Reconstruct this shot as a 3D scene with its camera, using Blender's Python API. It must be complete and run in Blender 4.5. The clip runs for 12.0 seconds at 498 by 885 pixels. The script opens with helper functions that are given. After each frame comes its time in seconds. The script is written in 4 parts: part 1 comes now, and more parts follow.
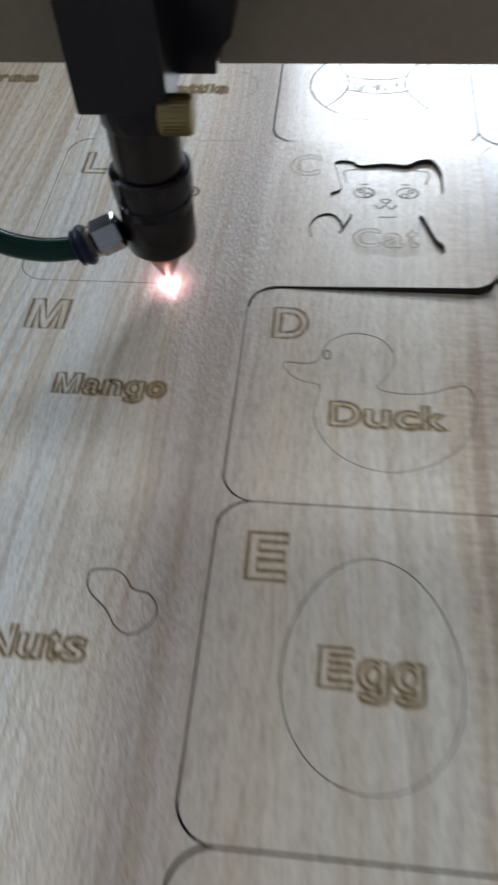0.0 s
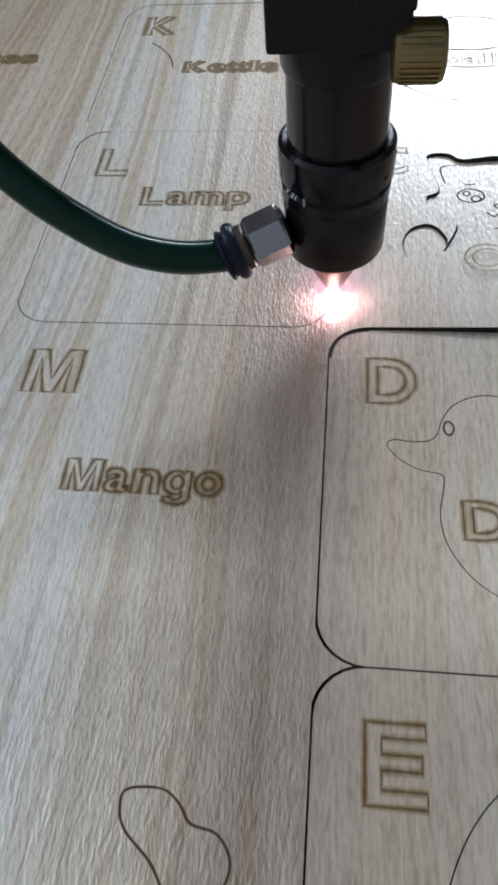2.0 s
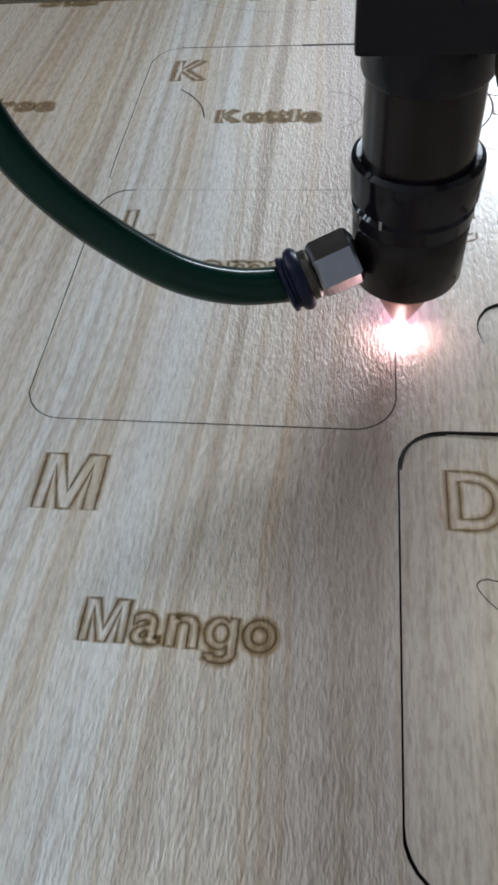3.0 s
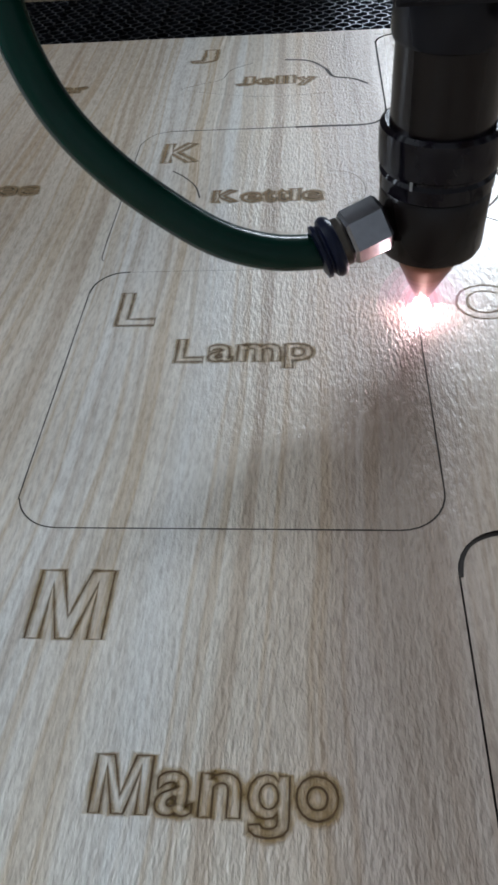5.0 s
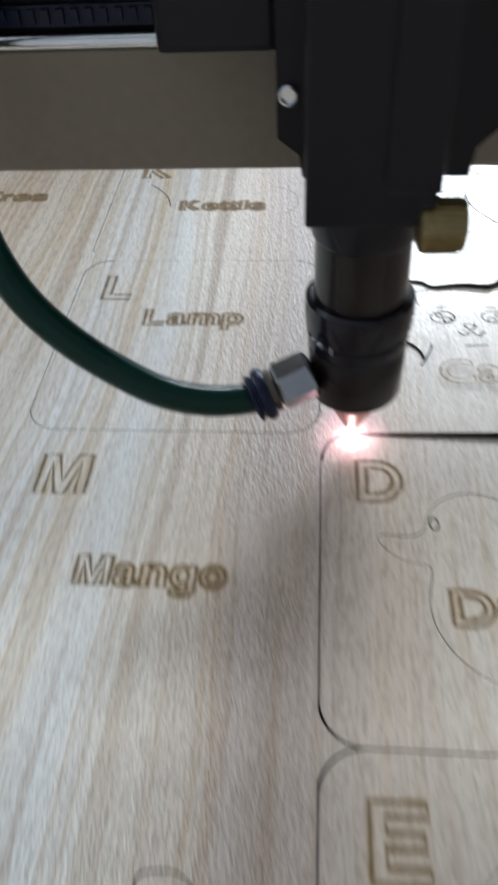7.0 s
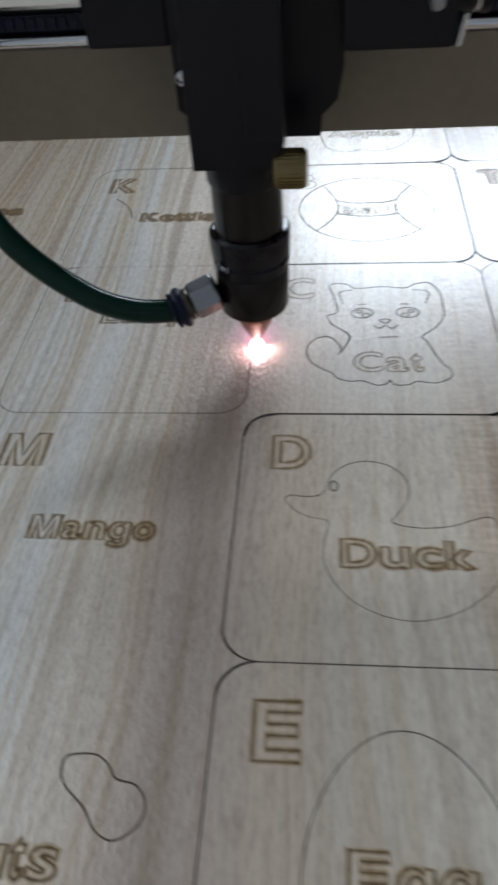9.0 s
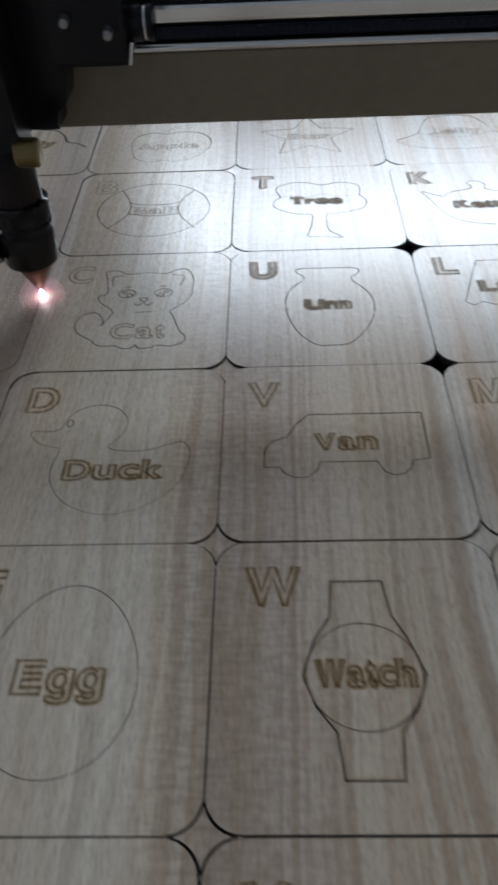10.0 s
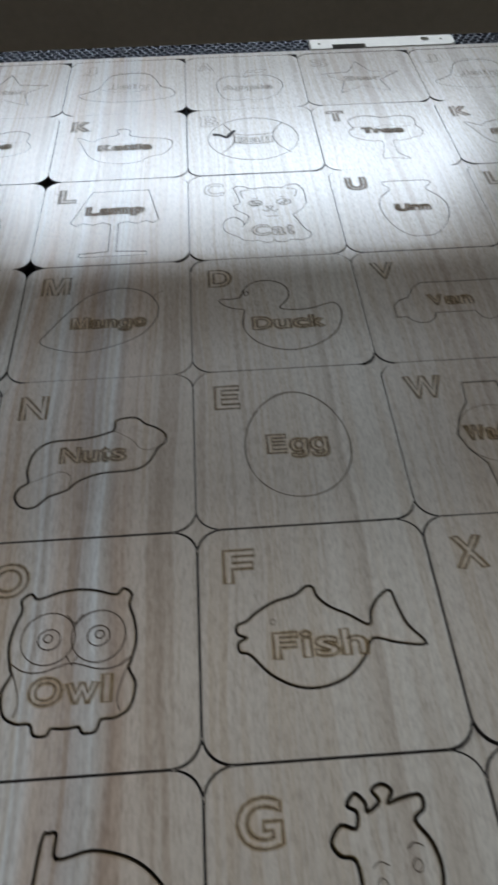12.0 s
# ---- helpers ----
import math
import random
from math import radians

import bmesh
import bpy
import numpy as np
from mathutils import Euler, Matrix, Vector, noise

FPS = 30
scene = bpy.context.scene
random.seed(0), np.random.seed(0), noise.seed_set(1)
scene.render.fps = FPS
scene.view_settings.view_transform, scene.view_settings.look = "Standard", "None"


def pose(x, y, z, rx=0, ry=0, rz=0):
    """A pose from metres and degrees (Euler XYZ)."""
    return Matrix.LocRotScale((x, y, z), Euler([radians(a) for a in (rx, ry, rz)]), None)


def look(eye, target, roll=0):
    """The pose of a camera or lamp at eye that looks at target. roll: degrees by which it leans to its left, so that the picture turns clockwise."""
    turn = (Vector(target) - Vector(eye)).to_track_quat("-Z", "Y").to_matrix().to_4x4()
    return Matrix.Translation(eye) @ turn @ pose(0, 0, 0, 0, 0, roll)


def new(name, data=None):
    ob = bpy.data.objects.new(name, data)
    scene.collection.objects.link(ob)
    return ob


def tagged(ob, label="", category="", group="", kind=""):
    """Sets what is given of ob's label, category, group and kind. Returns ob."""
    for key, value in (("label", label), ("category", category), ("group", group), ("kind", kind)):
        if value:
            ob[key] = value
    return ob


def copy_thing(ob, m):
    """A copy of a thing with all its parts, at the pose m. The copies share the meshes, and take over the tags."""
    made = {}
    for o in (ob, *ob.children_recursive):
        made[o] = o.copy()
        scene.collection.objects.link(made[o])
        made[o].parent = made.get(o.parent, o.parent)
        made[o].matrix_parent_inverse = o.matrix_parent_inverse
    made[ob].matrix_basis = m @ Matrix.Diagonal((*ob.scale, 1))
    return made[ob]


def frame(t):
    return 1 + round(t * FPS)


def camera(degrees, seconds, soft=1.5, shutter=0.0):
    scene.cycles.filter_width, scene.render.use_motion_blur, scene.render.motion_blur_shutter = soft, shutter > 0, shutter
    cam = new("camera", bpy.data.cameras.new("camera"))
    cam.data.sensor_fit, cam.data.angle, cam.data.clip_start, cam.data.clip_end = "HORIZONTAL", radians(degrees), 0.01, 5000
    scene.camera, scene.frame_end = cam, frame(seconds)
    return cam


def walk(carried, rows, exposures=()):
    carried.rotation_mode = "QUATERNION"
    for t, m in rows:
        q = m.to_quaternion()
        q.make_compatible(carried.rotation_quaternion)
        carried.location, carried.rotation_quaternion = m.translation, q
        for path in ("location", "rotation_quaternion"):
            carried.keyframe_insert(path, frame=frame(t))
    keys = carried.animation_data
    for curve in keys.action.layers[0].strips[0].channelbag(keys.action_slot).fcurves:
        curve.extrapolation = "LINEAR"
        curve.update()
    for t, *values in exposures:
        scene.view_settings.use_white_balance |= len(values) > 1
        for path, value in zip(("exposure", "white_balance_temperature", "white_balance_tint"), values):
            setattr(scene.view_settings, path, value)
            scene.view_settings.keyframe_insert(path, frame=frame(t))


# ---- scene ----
import functools

cam = camera(35.9, 12.0, soft=3.0, shutter=0.4)
PATH = [
    (0, (0.107, -0.189, 0.174), (-0.089, 0.976, -1.44), -4.7),
    (0.5, (0.078, -0.141, 0.143), (-0.133, 0.981, -1.499), -6.3),
    (1, (0.079, -0.134, 0.134), (-0.129, 1.007, -1.495), -6.2),
    (1.5, (0.081, -0.134, 0.134), (-0.135, 1.015, -1.489), -6.6),
    (2, (0.082, -0.131, 0.134), (-0.138, 1.029, -1.481), -6.5),
    (2.5, (0.072, -0.112, 0.129), (-0.173, 1.067, -1.468), -6.7),
    (3, (0.069, -0.099, 0.123), (-0.173, 1.111, -1.451), -6.6),
    (4.8, (0.055, -0.084, 0.11), (-0.115, 1.298, -1.325), -5.0),
    (5, (0.056, -0.084, 0.109), (-0.114, 1.302, -1.322), -5.1),
    (5.5, (0.055, -0.086, 0.112), (-0.107, 1.314, -1.307), -4.8),
    (6, (0.056, -0.088, 0.116), (-0.105, 1.319, -1.297), -4.7),
    (6.5, (0.061, -0.099, 0.127), (-0.081, 1.312, -1.284), -3.6),
    (7, (0.078, -0.143, 0.142), (-0.088, 1.253, -1.281), -3.8),
    (7.2, (0.085, -0.161, 0.145), (-0.076, 1.22, -1.293), -3.9),
    (8.8, (0.09, -0.165, 0.153), (-0.083, 1.239, -1.261), -4.5),
    (9, (0.103, -0.17, 0.158), (-0.086, 1.236, -1.252), -5.0),
    (9.5, (0.145, -0.195, 0.176), (0.011, 1.224, -1.227), -4.4),
    (10, (0.178, -0.225, 0.183), (0.111, 1.195, -1.223), -3.0),
    (10.5, (0.212, -0.251, 0.193), (0.168, 1.123, -1.26), -2.5),
    (11, (0.256, -0.278, 0.207), (0.267, 1.095, -1.247), -0.9),
    (11.5, (0.296, -0.305, 0.22), (0.346, 1.058, -1.243), -0.6),
    (12, (0.331, -0.326, 0.225), (0.4, 1.009, -1.263), -1.1),
]
EXPOSURES = [(t, e, 5800, 8) for t, e in ((0.0, -0.26), (1.5, -0.14), (3.0, -0.1), (5.5, -0.2), (6.5, -0.1), (7.0, 0.15), (7.4, 0.1), (8.8, -0.42), (9.5, -0.68), (10.0, -1.05), (10.5, -1.2), (11.5, -1.47), (12.0, -1.38))]
walk(cam, [(t, look(eye, target, roll)) for t, eye, target, roll in PATH], EXPOSURES)

# ---- light ----
MM = 0.001
W, H, R, KERF = 0.080, 0.0825, 0.009, 0.00018
THICK = 0.003

world = bpy.data.worlds.new("world")
scene.world = world
world.use_nodes = True
sky = world.node_tree.nodes.new("ShaderNodeTexSky")
sky.sky_type, sky.sun_disc = "NISHITA", False
sky.sun_elevation, sky.sun_rotation = radians(35), radians(200)
world.node_tree.links.new(sky.outputs[0], world.node_tree.nodes["Background"].inputs[0])
world.node_tree.nodes["Background"].inputs[1].default_value = 0.08

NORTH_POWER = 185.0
FILL_POWER = 124.0
# added fill lamp from the west; no window is known on that side
side_fill = bpy.data.lights.new("west_fill_light", "AREA")
side_fill.shape, side_fill.size, side_fill.size_y = "RECTANGLE", 2.2, 1.6
side_fill.energy, side_fill.color = FILL_POWER, (0.93, 0.972, 1.0)
new("west_fill_light", side_fill).matrix_world = look((-2.95, 1.0, 1.3), (0.0, 1.0, 1.3))

north_lamp = bpy.data.lights.new("north_window_light", "AREA")
north_lamp.shape, north_lamp.size, north_lamp.size_y = "RECTANGLE", 3.3, 0.38
north_lamp.energy, north_lamp.color = NORTH_POWER, (0.945, 0.98, 1.0)
new("north_window_light", north_lamp).matrix_world = look((0.05, 3.34, 1.80), (0.05, 0.0, 1.80))

# ---- materials ----
def material(name, rough=0.5, metal=0.0, base=(0.5, 0.5, 0.5)):
    m = bpy.data.materials.new(name)
    m.use_nodes = True
    b = m.node_tree.nodes["Principled BSDF"]
    b.inputs["Base Color"].default_value = (*base, 1)
    b.inputs["Roughness"].default_value = rough
    b.inputs["Metallic"].default_value = metal
    return m, m.node_tree.nodes, m.node_tree.links, b


def mapped(nodes, links, scale, coord="pos", turn=0.0):
    if coord == "pos":
        src = nodes.new("ShaderNodeNewGeometry").outputs["Position"]
    else:
        src = nodes.new("ShaderNodeTexCoord").outputs[coord]
    mp = nodes.new("ShaderNodeMapping")
    mp.inputs["Scale"].default_value = scale
    mp.inputs["Rotation"].default_value = (0, 0, radians(turn))
    links.new(src, mp.inputs["Vector"])
    return mp.outputs["Vector"]


def noise_tex(nodes, links, vec, scale, detail=3.0, rough=0.5):
    n = nodes.new("ShaderNodeTexNoise")
    n.inputs["Scale"].default_value = scale
    n.inputs["Detail"].default_value = detail
    n.inputs["Roughness"].default_value = rough
    links.new(vec, n.inputs["Vector"])
    return n.outputs["Fac"]


def ramp(nodes, links, fac, stops):
    r = nodes.new("ShaderNodeValToRGB")
    while len(r.color_ramp.elements) < len(stops):
        r.color_ramp.elements.new(0.5)
    for e, (p, c) in zip(r.color_ramp.elements, stops):
        e.position = p
        e.color = (*c, 1) if len(c) == 3 else c
    links.new(fac, r.inputs["Fac"])
    return r.outputs["Color"]


def mix(nodes, links, fac, a, b, blend="MIX"):
    m = nodes.new("ShaderNodeMix")
    m.data_type, m.blend_type = "RGBA", blend
    for value, socket in ((fac, m.inputs[0]), (a, m.inputs[6]), (b, m.inputs[7])):
        if isinstance(value, bpy.types.NodeSocket):
            links.new(value, socket)
        elif isinstance(value, tuple):
            socket.default_value = (*value, 1)
        else:
            socket.default_value = value
    return m.outputs[2]


def bump(nodes, links, b, height, strength, distance):
    bp = nodes.new("ShaderNodeBump")
    bp.inputs["Strength"].default_value = strength
    bp.inputs["Distance"].default_value = distance
    links.new(height, bp.inputs["Height"])
    links.new(bp.outputs["Normal"], b.inputs["Normal"])


def wood_material():
    m, n, l, b = material("pale_plywood", 0.3)
    b.inputs["IOR"].default_value = 1.52
    sep = n.new("ShaderNodeSeparateXYZ")
    l.new(mapped(n, l, (1, 1, 1)), sep.inputs[0])
    sway = noise_tex(n, l, mapped(n, l, (1, 0.25, 1)), 14, 3, 0.55)
    shift = n.new("ShaderNodeMath")
    shift.operation = "MULTIPLY_ADD"
    shift.inputs[1].default_value = 0.022
    l.new(sway, shift.inputs[0]), l.new(sep.outputs["X"], shift.inputs[2])
    across = n.new("ShaderNodeMapRange")
    across.inputs["From Min"].default_value, across.inputs["From Max"].default_value = -0.089, 0.511
    l.new(shift.outputs[0], across.inputs["Value"])
    flow = n.new("ShaderNodeCombineXYZ")
    slow = n.new("ShaderNodeMath")
    slow.operation = "MULTIPLY"
    slow.inputs[1].default_value = 0.012
    l.new(sep.outputs["Y"], slow.inputs[0])
    l.new(shift.outputs[0], flow.inputs[0]), l.new(slow.outputs[0], flow.inputs[1])
    broad = noise_tex(n, l, flow.outputs[0], 120, 2.5, 0.55)
    fine = noise_tex(n, l, flow.outputs[0], 400, 2, 0.5)
    pores = noise_tex(n, l, mapped(n, l, (1, 0.13, 1), turn=1.5), 1500, 2, 0.6)
    patch = noise_tex(n, l, mapped(n, l, (1, 0.3, 1)), 9, 2, 0.5)
    rust = (0.58, 0.46, 0.36)
    pale, cream, tan, brown, umber = (0.68, 0.655, 0.61), (0.65, 0.58, 0.485), (0.56, 0.465, 0.37), (0.47, 0.385, 0.32), (0.37, 0.29, 0.23)
    c0 = ramp(n, l, across.outputs["Result"], [(0.0, cream), (0.10, tan), (0.155, cream), (0.18, pale), (0.20, cream), (0.215, pale), (0.235, cream), (0.262, tan), (0.272, brown), (0.285, umber), (0.30, brown), (0.325, tan), (0.39, cream), (0.41, tan), (0.435, umber), (0.47, brown), (0.50, tan), (0.535, tan), (0.555, tan), (0.572, pale), (0.582, rust), (0.595, tan), (0.608, pale), (0.616, rust), (0.632, brown), (0.645, pale), (0.655, rust), (0.68, tan), (0.82, cream), (0.9, tan), (1.0, cream)])
    calm = ramp(n, l, across.outputs["Result"], [(0.0, (0.95, 0.95, 0.95)), (0.25, (0.95, 0.95, 0.95)), (0.31, (0.35, 0.35, 0.35)), (0.40, (0.6, 0.6, 0.6)), (0.44, (0.85, 0.85, 0.85)), (0.50, (0.75, 0.75, 0.75)), (0.66, (0.8, 0.8, 0.8)), (0.74, (0.5, 0.5, 0.5))])
    c1 = mix(n, l, calm, c0, ramp(n, l, broad, [(0.30, (0.70, 0.62, 0.55)), (0.40, (0.90, 0.83, 0.76)), (0.44, (1.10, 1.10, 1.09)), (0.50, (1.20, 1.22, 1.235)), (0.545, (0.95, 0.86, 0.74)), (0.61, (1.12, 1.12, 1.11)), (0.70, (0.92, 0.85, 0.78)), (0.78, (1.16, 1.18, 1.20))]), "MULTIPLY")
    c2 = mix(n, l, 0.16, c1, ramp(n, l, fine, [(0.3, (0.62, 0.56, 0.52)), (0.55, (1.0, 1.0, 1.0)), (0.75, (0.9, 0.84, 0.78))]), "MULTIPLY")
    c3 = mix(n, l, 0.32, c2, ramp(n, l, pores, [(0.36, (0.44, 0.37, 0.33)), (0.54, (1, 1, 1))]), "MULTIPLY")
    c4 = mix(n, l, 0.4, c3, ramp(n, l, patch, [(0.35, (0.82, 0.79, 0.77)), (0.6, (1, 1, 1))]), "MULTIPLY")
    wave = noise_tex(n, l, mapped(n, l, (0.25, 1, 1), turn=-3), 600, 2, 0.5)
    where = ramp(n, l, across.outputs["Result"], [(0.39, (0, 0, 0)), (0.42, (0.42, 0.42, 0.42)), (0.47, (0.3, 0.3, 0.3)), (0.52, (0, 0, 0))])
    c5 = mix(n, l, where, c4, mix(n, l, 1.0, c4, ramp(n, l, wave, [(0.38, (0.74, 0.72, 0.70)), (0.50, (1.0, 1.0, 1.0)), (0.62, (1.22, 1.22, 1.21))]), "MULTIPLY"))
    rr = n.new("ShaderNodeMapRange")
    rr.inputs["To Min"].default_value, rr.inputs["To Max"].default_value = 0.13, 0.20
    l.new(fine, rr.inputs["Value"])
    ripple = noise_tex(n, l, mapped(n, l, (1, 0.32, 1), turn=3), 1350, 2, 0.6)
    # light and dark of the ripple's relief, also put into the colour
    c6 = mix(n, l, 0.20, c5, ramp(n, l, ripple, [(0.36, (0.52, 0.49, 0.47)), (0.50, (0.97, 0.97, 0.97)), (0.62, (1.10, 1.10, 1.10))]), "MULTIPLY")
    l.new(c6, b.inputs["Base Color"])
    curl = noise_tex(n, l, mapped(n, l, (0.35, 1, 1), turn=-4), 420, 2, 0.5)
    add = n.new("ShaderNodeMath")
    add.operation = "MULTIPLY_ADD"
    add.inputs[1].default_value = 2.2
    half = n.new("ShaderNodeMath")
    half.operation = "MULTIPLY"
    half.inputs[1].default_value = 0.35
    l.new(pores, half.inputs[0])
    l.new(ripple, add.inputs[0]), l.new(half.outputs[0], add.inputs[2])
    add2 = n.new("ShaderNodeMath")
    add2.operation = "MULTIPLY_ADD"
    l.new(curl, add2.inputs[0]), l.new(add.outputs[0], add2.inputs[2])
    add2.inputs[1].default_value = 0.15
    bump(n, l, b, add2.outputs[0], 0.85, 0.00034)
    rough_zone = ramp(n, l, across.outputs["Result"], [(0.0, (0.2, 0.2, 0.2)), (0.20, (0.32, 0.32, 0.32)), (0.24, (0.62, 0.62, 0.62)), (0.295, (0.62, 0.62, 0.62)), (0.315, (0.22, 0.22, 0.22)), (0.40, (0.15, 0.15, 0.15)), (1.0, (0.08, 0.08, 0.08))])
    l.new(rough_zone, n["Bump"].inputs["Strength"])
    dull = n.new("ShaderNodeMath")
    dull.operation = "MULTIPLY_ADD"
    dull.inputs[1].default_value = 0.30
    l.new(rough_zone, dull.inputs[0]), l.new(rr.outputs["Result"], dull.inputs[2])
    l.new(dull.outputs[0], b.inputs["Roughness"])
    return m


def scorch_material():
    m, n, l, b = material("scorch_stain", 0.6)
    ms = n.new("ShaderNodeMixShader")
    b.inputs["Base Color"].default_value = (0.42, 0.25, 0.055, 1)
    speck = noise_tex(n, l, mapped(n, l, (1, 0.5, 1)), 600, 3)
    l.new(ramp(n, l, speck, [(0.3, (0.08, 0.08, 0.08)), (0.7, (0.24, 0.24, 0.24))]), ms.inputs[0])
    l.new(n.new("ShaderNodeBsdfTransparent").outputs[0], ms.inputs[1]), l.new(b.outputs[0], ms.inputs[2])
    l.new(ms.outputs[0], n["Material Output"].inputs[0])
    return m


def plain(name, base, rough, metal=0.0, grain=300, depth=0.0001, vary=0.25, wear=1.0):
    m, n, l, b = material(name, rough, metal, base)
    f = noise_tex(n, l, mapped(n, l, (1, 1, 1)), grain, 4)
    g = noise_tex(n, l, mapped(n, l, (1, 1, 1)), grain / 14, 3)
    c = mix(n, l, vary, base, ramp(n, l, f, [(0.3, tuple(v * 0.5 for v in base)), (0.7, tuple(min(1, v * 1.35) for v in base))]))
    l.new(mix(n, l, vary, c, ramp(n, l, g, [(0.3, tuple(v * 0.6 for v in base)), (0.7, tuple(min(1, v * 1.25) for v in base))])), b.inputs["Base Color"])
    rr = n.new("ShaderNodeMapRange")
    rr.inputs["To Min"].default_value, rr.inputs["To Max"].default_value = max(0.03, rough - 0.08 * wear), min(1, rough + 0.1 * wear)
    l.new(g, rr.inputs["Value"])
    l.new(rr.outputs["Result"], b.inputs["Roughness"])
    bump(n, l, b, f, 0.3, depth)
    return m


def glow(name, colour, power, cover=1.0):
    m, n, l, b = material(name)
    e = n.new("ShaderNodeEmission")
    e.inputs["Color"].default_value, e.inputs["Strength"].default_value = (*colour, 1), power
    ms = n.new("ShaderNodeMixShader")
    ms.inputs[0].default_value = cover
    l.new(n.new("ShaderNodeBsdfTransparent").outputs[0], ms.inputs[1])
    l.new(e.outputs[0], ms.inputs[2])
    l.new(ms.outputs[0], n["Material Output"].inputs[0])
    return m


WOOD = wood_material()
SCORCH = scorch_material()
CHAR = plain("charred_wood", (0.022, 0.014, 0.009), 0.75, 0, 2500, 0.00005, 0.5)
BURN = plain("burnt_engraving", (0.065, 0.034, 0.012), 0.7, 0, 2500, 0.00004, 0.5)
FAINT = plain("light_brown_engraving", (0.19, 0.125, 0.065), 0.7, 0, 2500, 0.00004, 0.4)
BLACK = plain("black_anodised_aluminium", (0.009, 0.009, 0.013), 0.27, 0.0, 900, 0.000004, 0.03, 0.05)
TUBE_BLACK = plain("brown_black_tube", (0.014, 0.010, 0.009), 0.2, 0.0, 900, 0.000004, 0.03, 0.05)
CHROME = plain("nickel_plated_brass", (0.31, 0.31, 0.33), 0.17, 1.0, 900, 0.00002, 0.15)
THREAD = plain("dark_oily_thread", (0.10, 0.085, 0.07), 0.35, 0.8, 900, 0.00003)
GLOSS = plain("glossy_black_collar", (0.009, 0.007, 0.011), 0.12, 0.0, 900, 0.00001, 0.1, 0.2)
BRASS = plain("aged_brass", (0.27, 0.21, 0.10), 0.4, 1.0, 900, 0.00003)
COPPER = plain("copper_nozzle", (0.24, 0.145, 0.10), 0.33, 1.0, 900, 0.00003)
HOSE = plain("dark_green_hose", (0.004, 0.030, 0.020), 0.22, 0.0, 200, 0.00003)
NAVY = plain("dark_blue_plastic", (0.010, 0.013, 0.035), 0.30, 0.0, 400, 0.00003)
OLIVE = plain("grey_painted_beam", (0.24, 0.20, 0.145), 0.50, 0.0, 300, 0.00005, 0.15)
STEEL = plain("polished_steel_rail", (0.75, 0.76, 0.78), 0.18, 1.0, 200, 0.00002, 0.1)
ALU = plain("aluminium_frame", (0.42, 0.43, 0.45), 0.40, 0.9, 200, 0.00004, 0.2)
BED = plain("dark_honeycomb_steel", (0.07, 0.075, 0.09), 0.36, 0.9, 300, 0.0001)
CREAM = plain("cream_painted_steel", (0.62, 0.57, 0.50), 0.45, 0.0, 200, 0.00005, 0.15)
BLOCKER_GREY = plain("grey_light_blocker", (0.20, 0.19, 0.18), 0.5, 0.0, 200, 0.00005, 0.15)
PLATE = plain("ivory_plated_bracket", (0.80, 0.74, 0.64), 0.42, 0.1, 300, 0.00004, 0.12)
PAINT = plain("white_wall_paint", (0.55, 0.55, 0.54), 0.8, 0.0, 20, 0.001, 0.15)
WALL_GREY = plain("grey_wall_paint", (0.38, 0.38, 0.385), 0.8, 0.0, 20, 0.001, 0.15)
CONCRETE = plain("grey_floor", (0.30, 0.29, 0.28), 0.7, 0.0, 15, 0.001, 0.3)
SPARK = glow("laser_spark", (1.0, 0.72, 0.70), 170.0)
PLUME = glow("glowing_plume", (1.0, 0.52, 0.56), 2.4, 0.12)
# glow of the outer shells that stand in for lens bloom
BLOOM = glow("pink_bloom", (1.0, 0.50, 0.58), 2.0, 0.05)
for mt in (BLACK, NAVY, HOSE):
    mt.node_tree.nodes["Principled BSDF"].inputs["Specular IOR Level"].default_value = 0.24
for mt in (TUBE_BLACK, GLOSS):
    mt.node_tree.nodes["Principled BSDF"].inputs["Specular IOR Level"].default_value = 0.30


# ---- mesh helpers ----
def part(name, bm, mat, parent=None, label="", smooth=False):
    me = bpy.data.meshes.new(name)
    bm.normal_update()
    bm.to_mesh(me)
    bm.free()
    for mt in mat if isinstance(mat, (list, tuple)) else [mat]:
        me.materials.append(mt)
    if smooth:
        me.polygons.foreach_set("use_smooth", [True] * len(me.polygons))
        me.set_sharp_from_angle(angle=radians(35))
    ob = new(name, me)
    if parent is not None:
        ob.parent = parent
    if label:
        ob["label"] = label
    return ob


def add_box(bm, x0, x1, y0, y1, z0, z1, bevel=0.0, m=None):
    r = bmesh.ops.create_cube(bm, size=1.0)
    bmesh.ops.scale(bm, vec=(x1 - x0, y1 - y0, z1 - z0), verts=r["verts"])
    bmesh.ops.translate(bm, vec=((x0 + x1) / 2, (y0 + y1) / 2, (z0 + z1) / 2), verts=r["verts"])
    vs = r["verts"]
    if bevel:
        es = list({e for v in vs for e in v.link_edges})
        q = bmesh.ops.bevel(bm, geom=es, offset=bevel, segments=2, affect="EDGES", profile=0.6)
        vs = list({v for f in q["faces"] for v in f.verts} | {v for v in vs if v.is_valid})
    if m is not None:
        bmesh.ops.transform(bm, matrix=m, verts=vs)
    return bm


def box(*a, **k):
    return add_box(bmesh.new(), *a, **k)


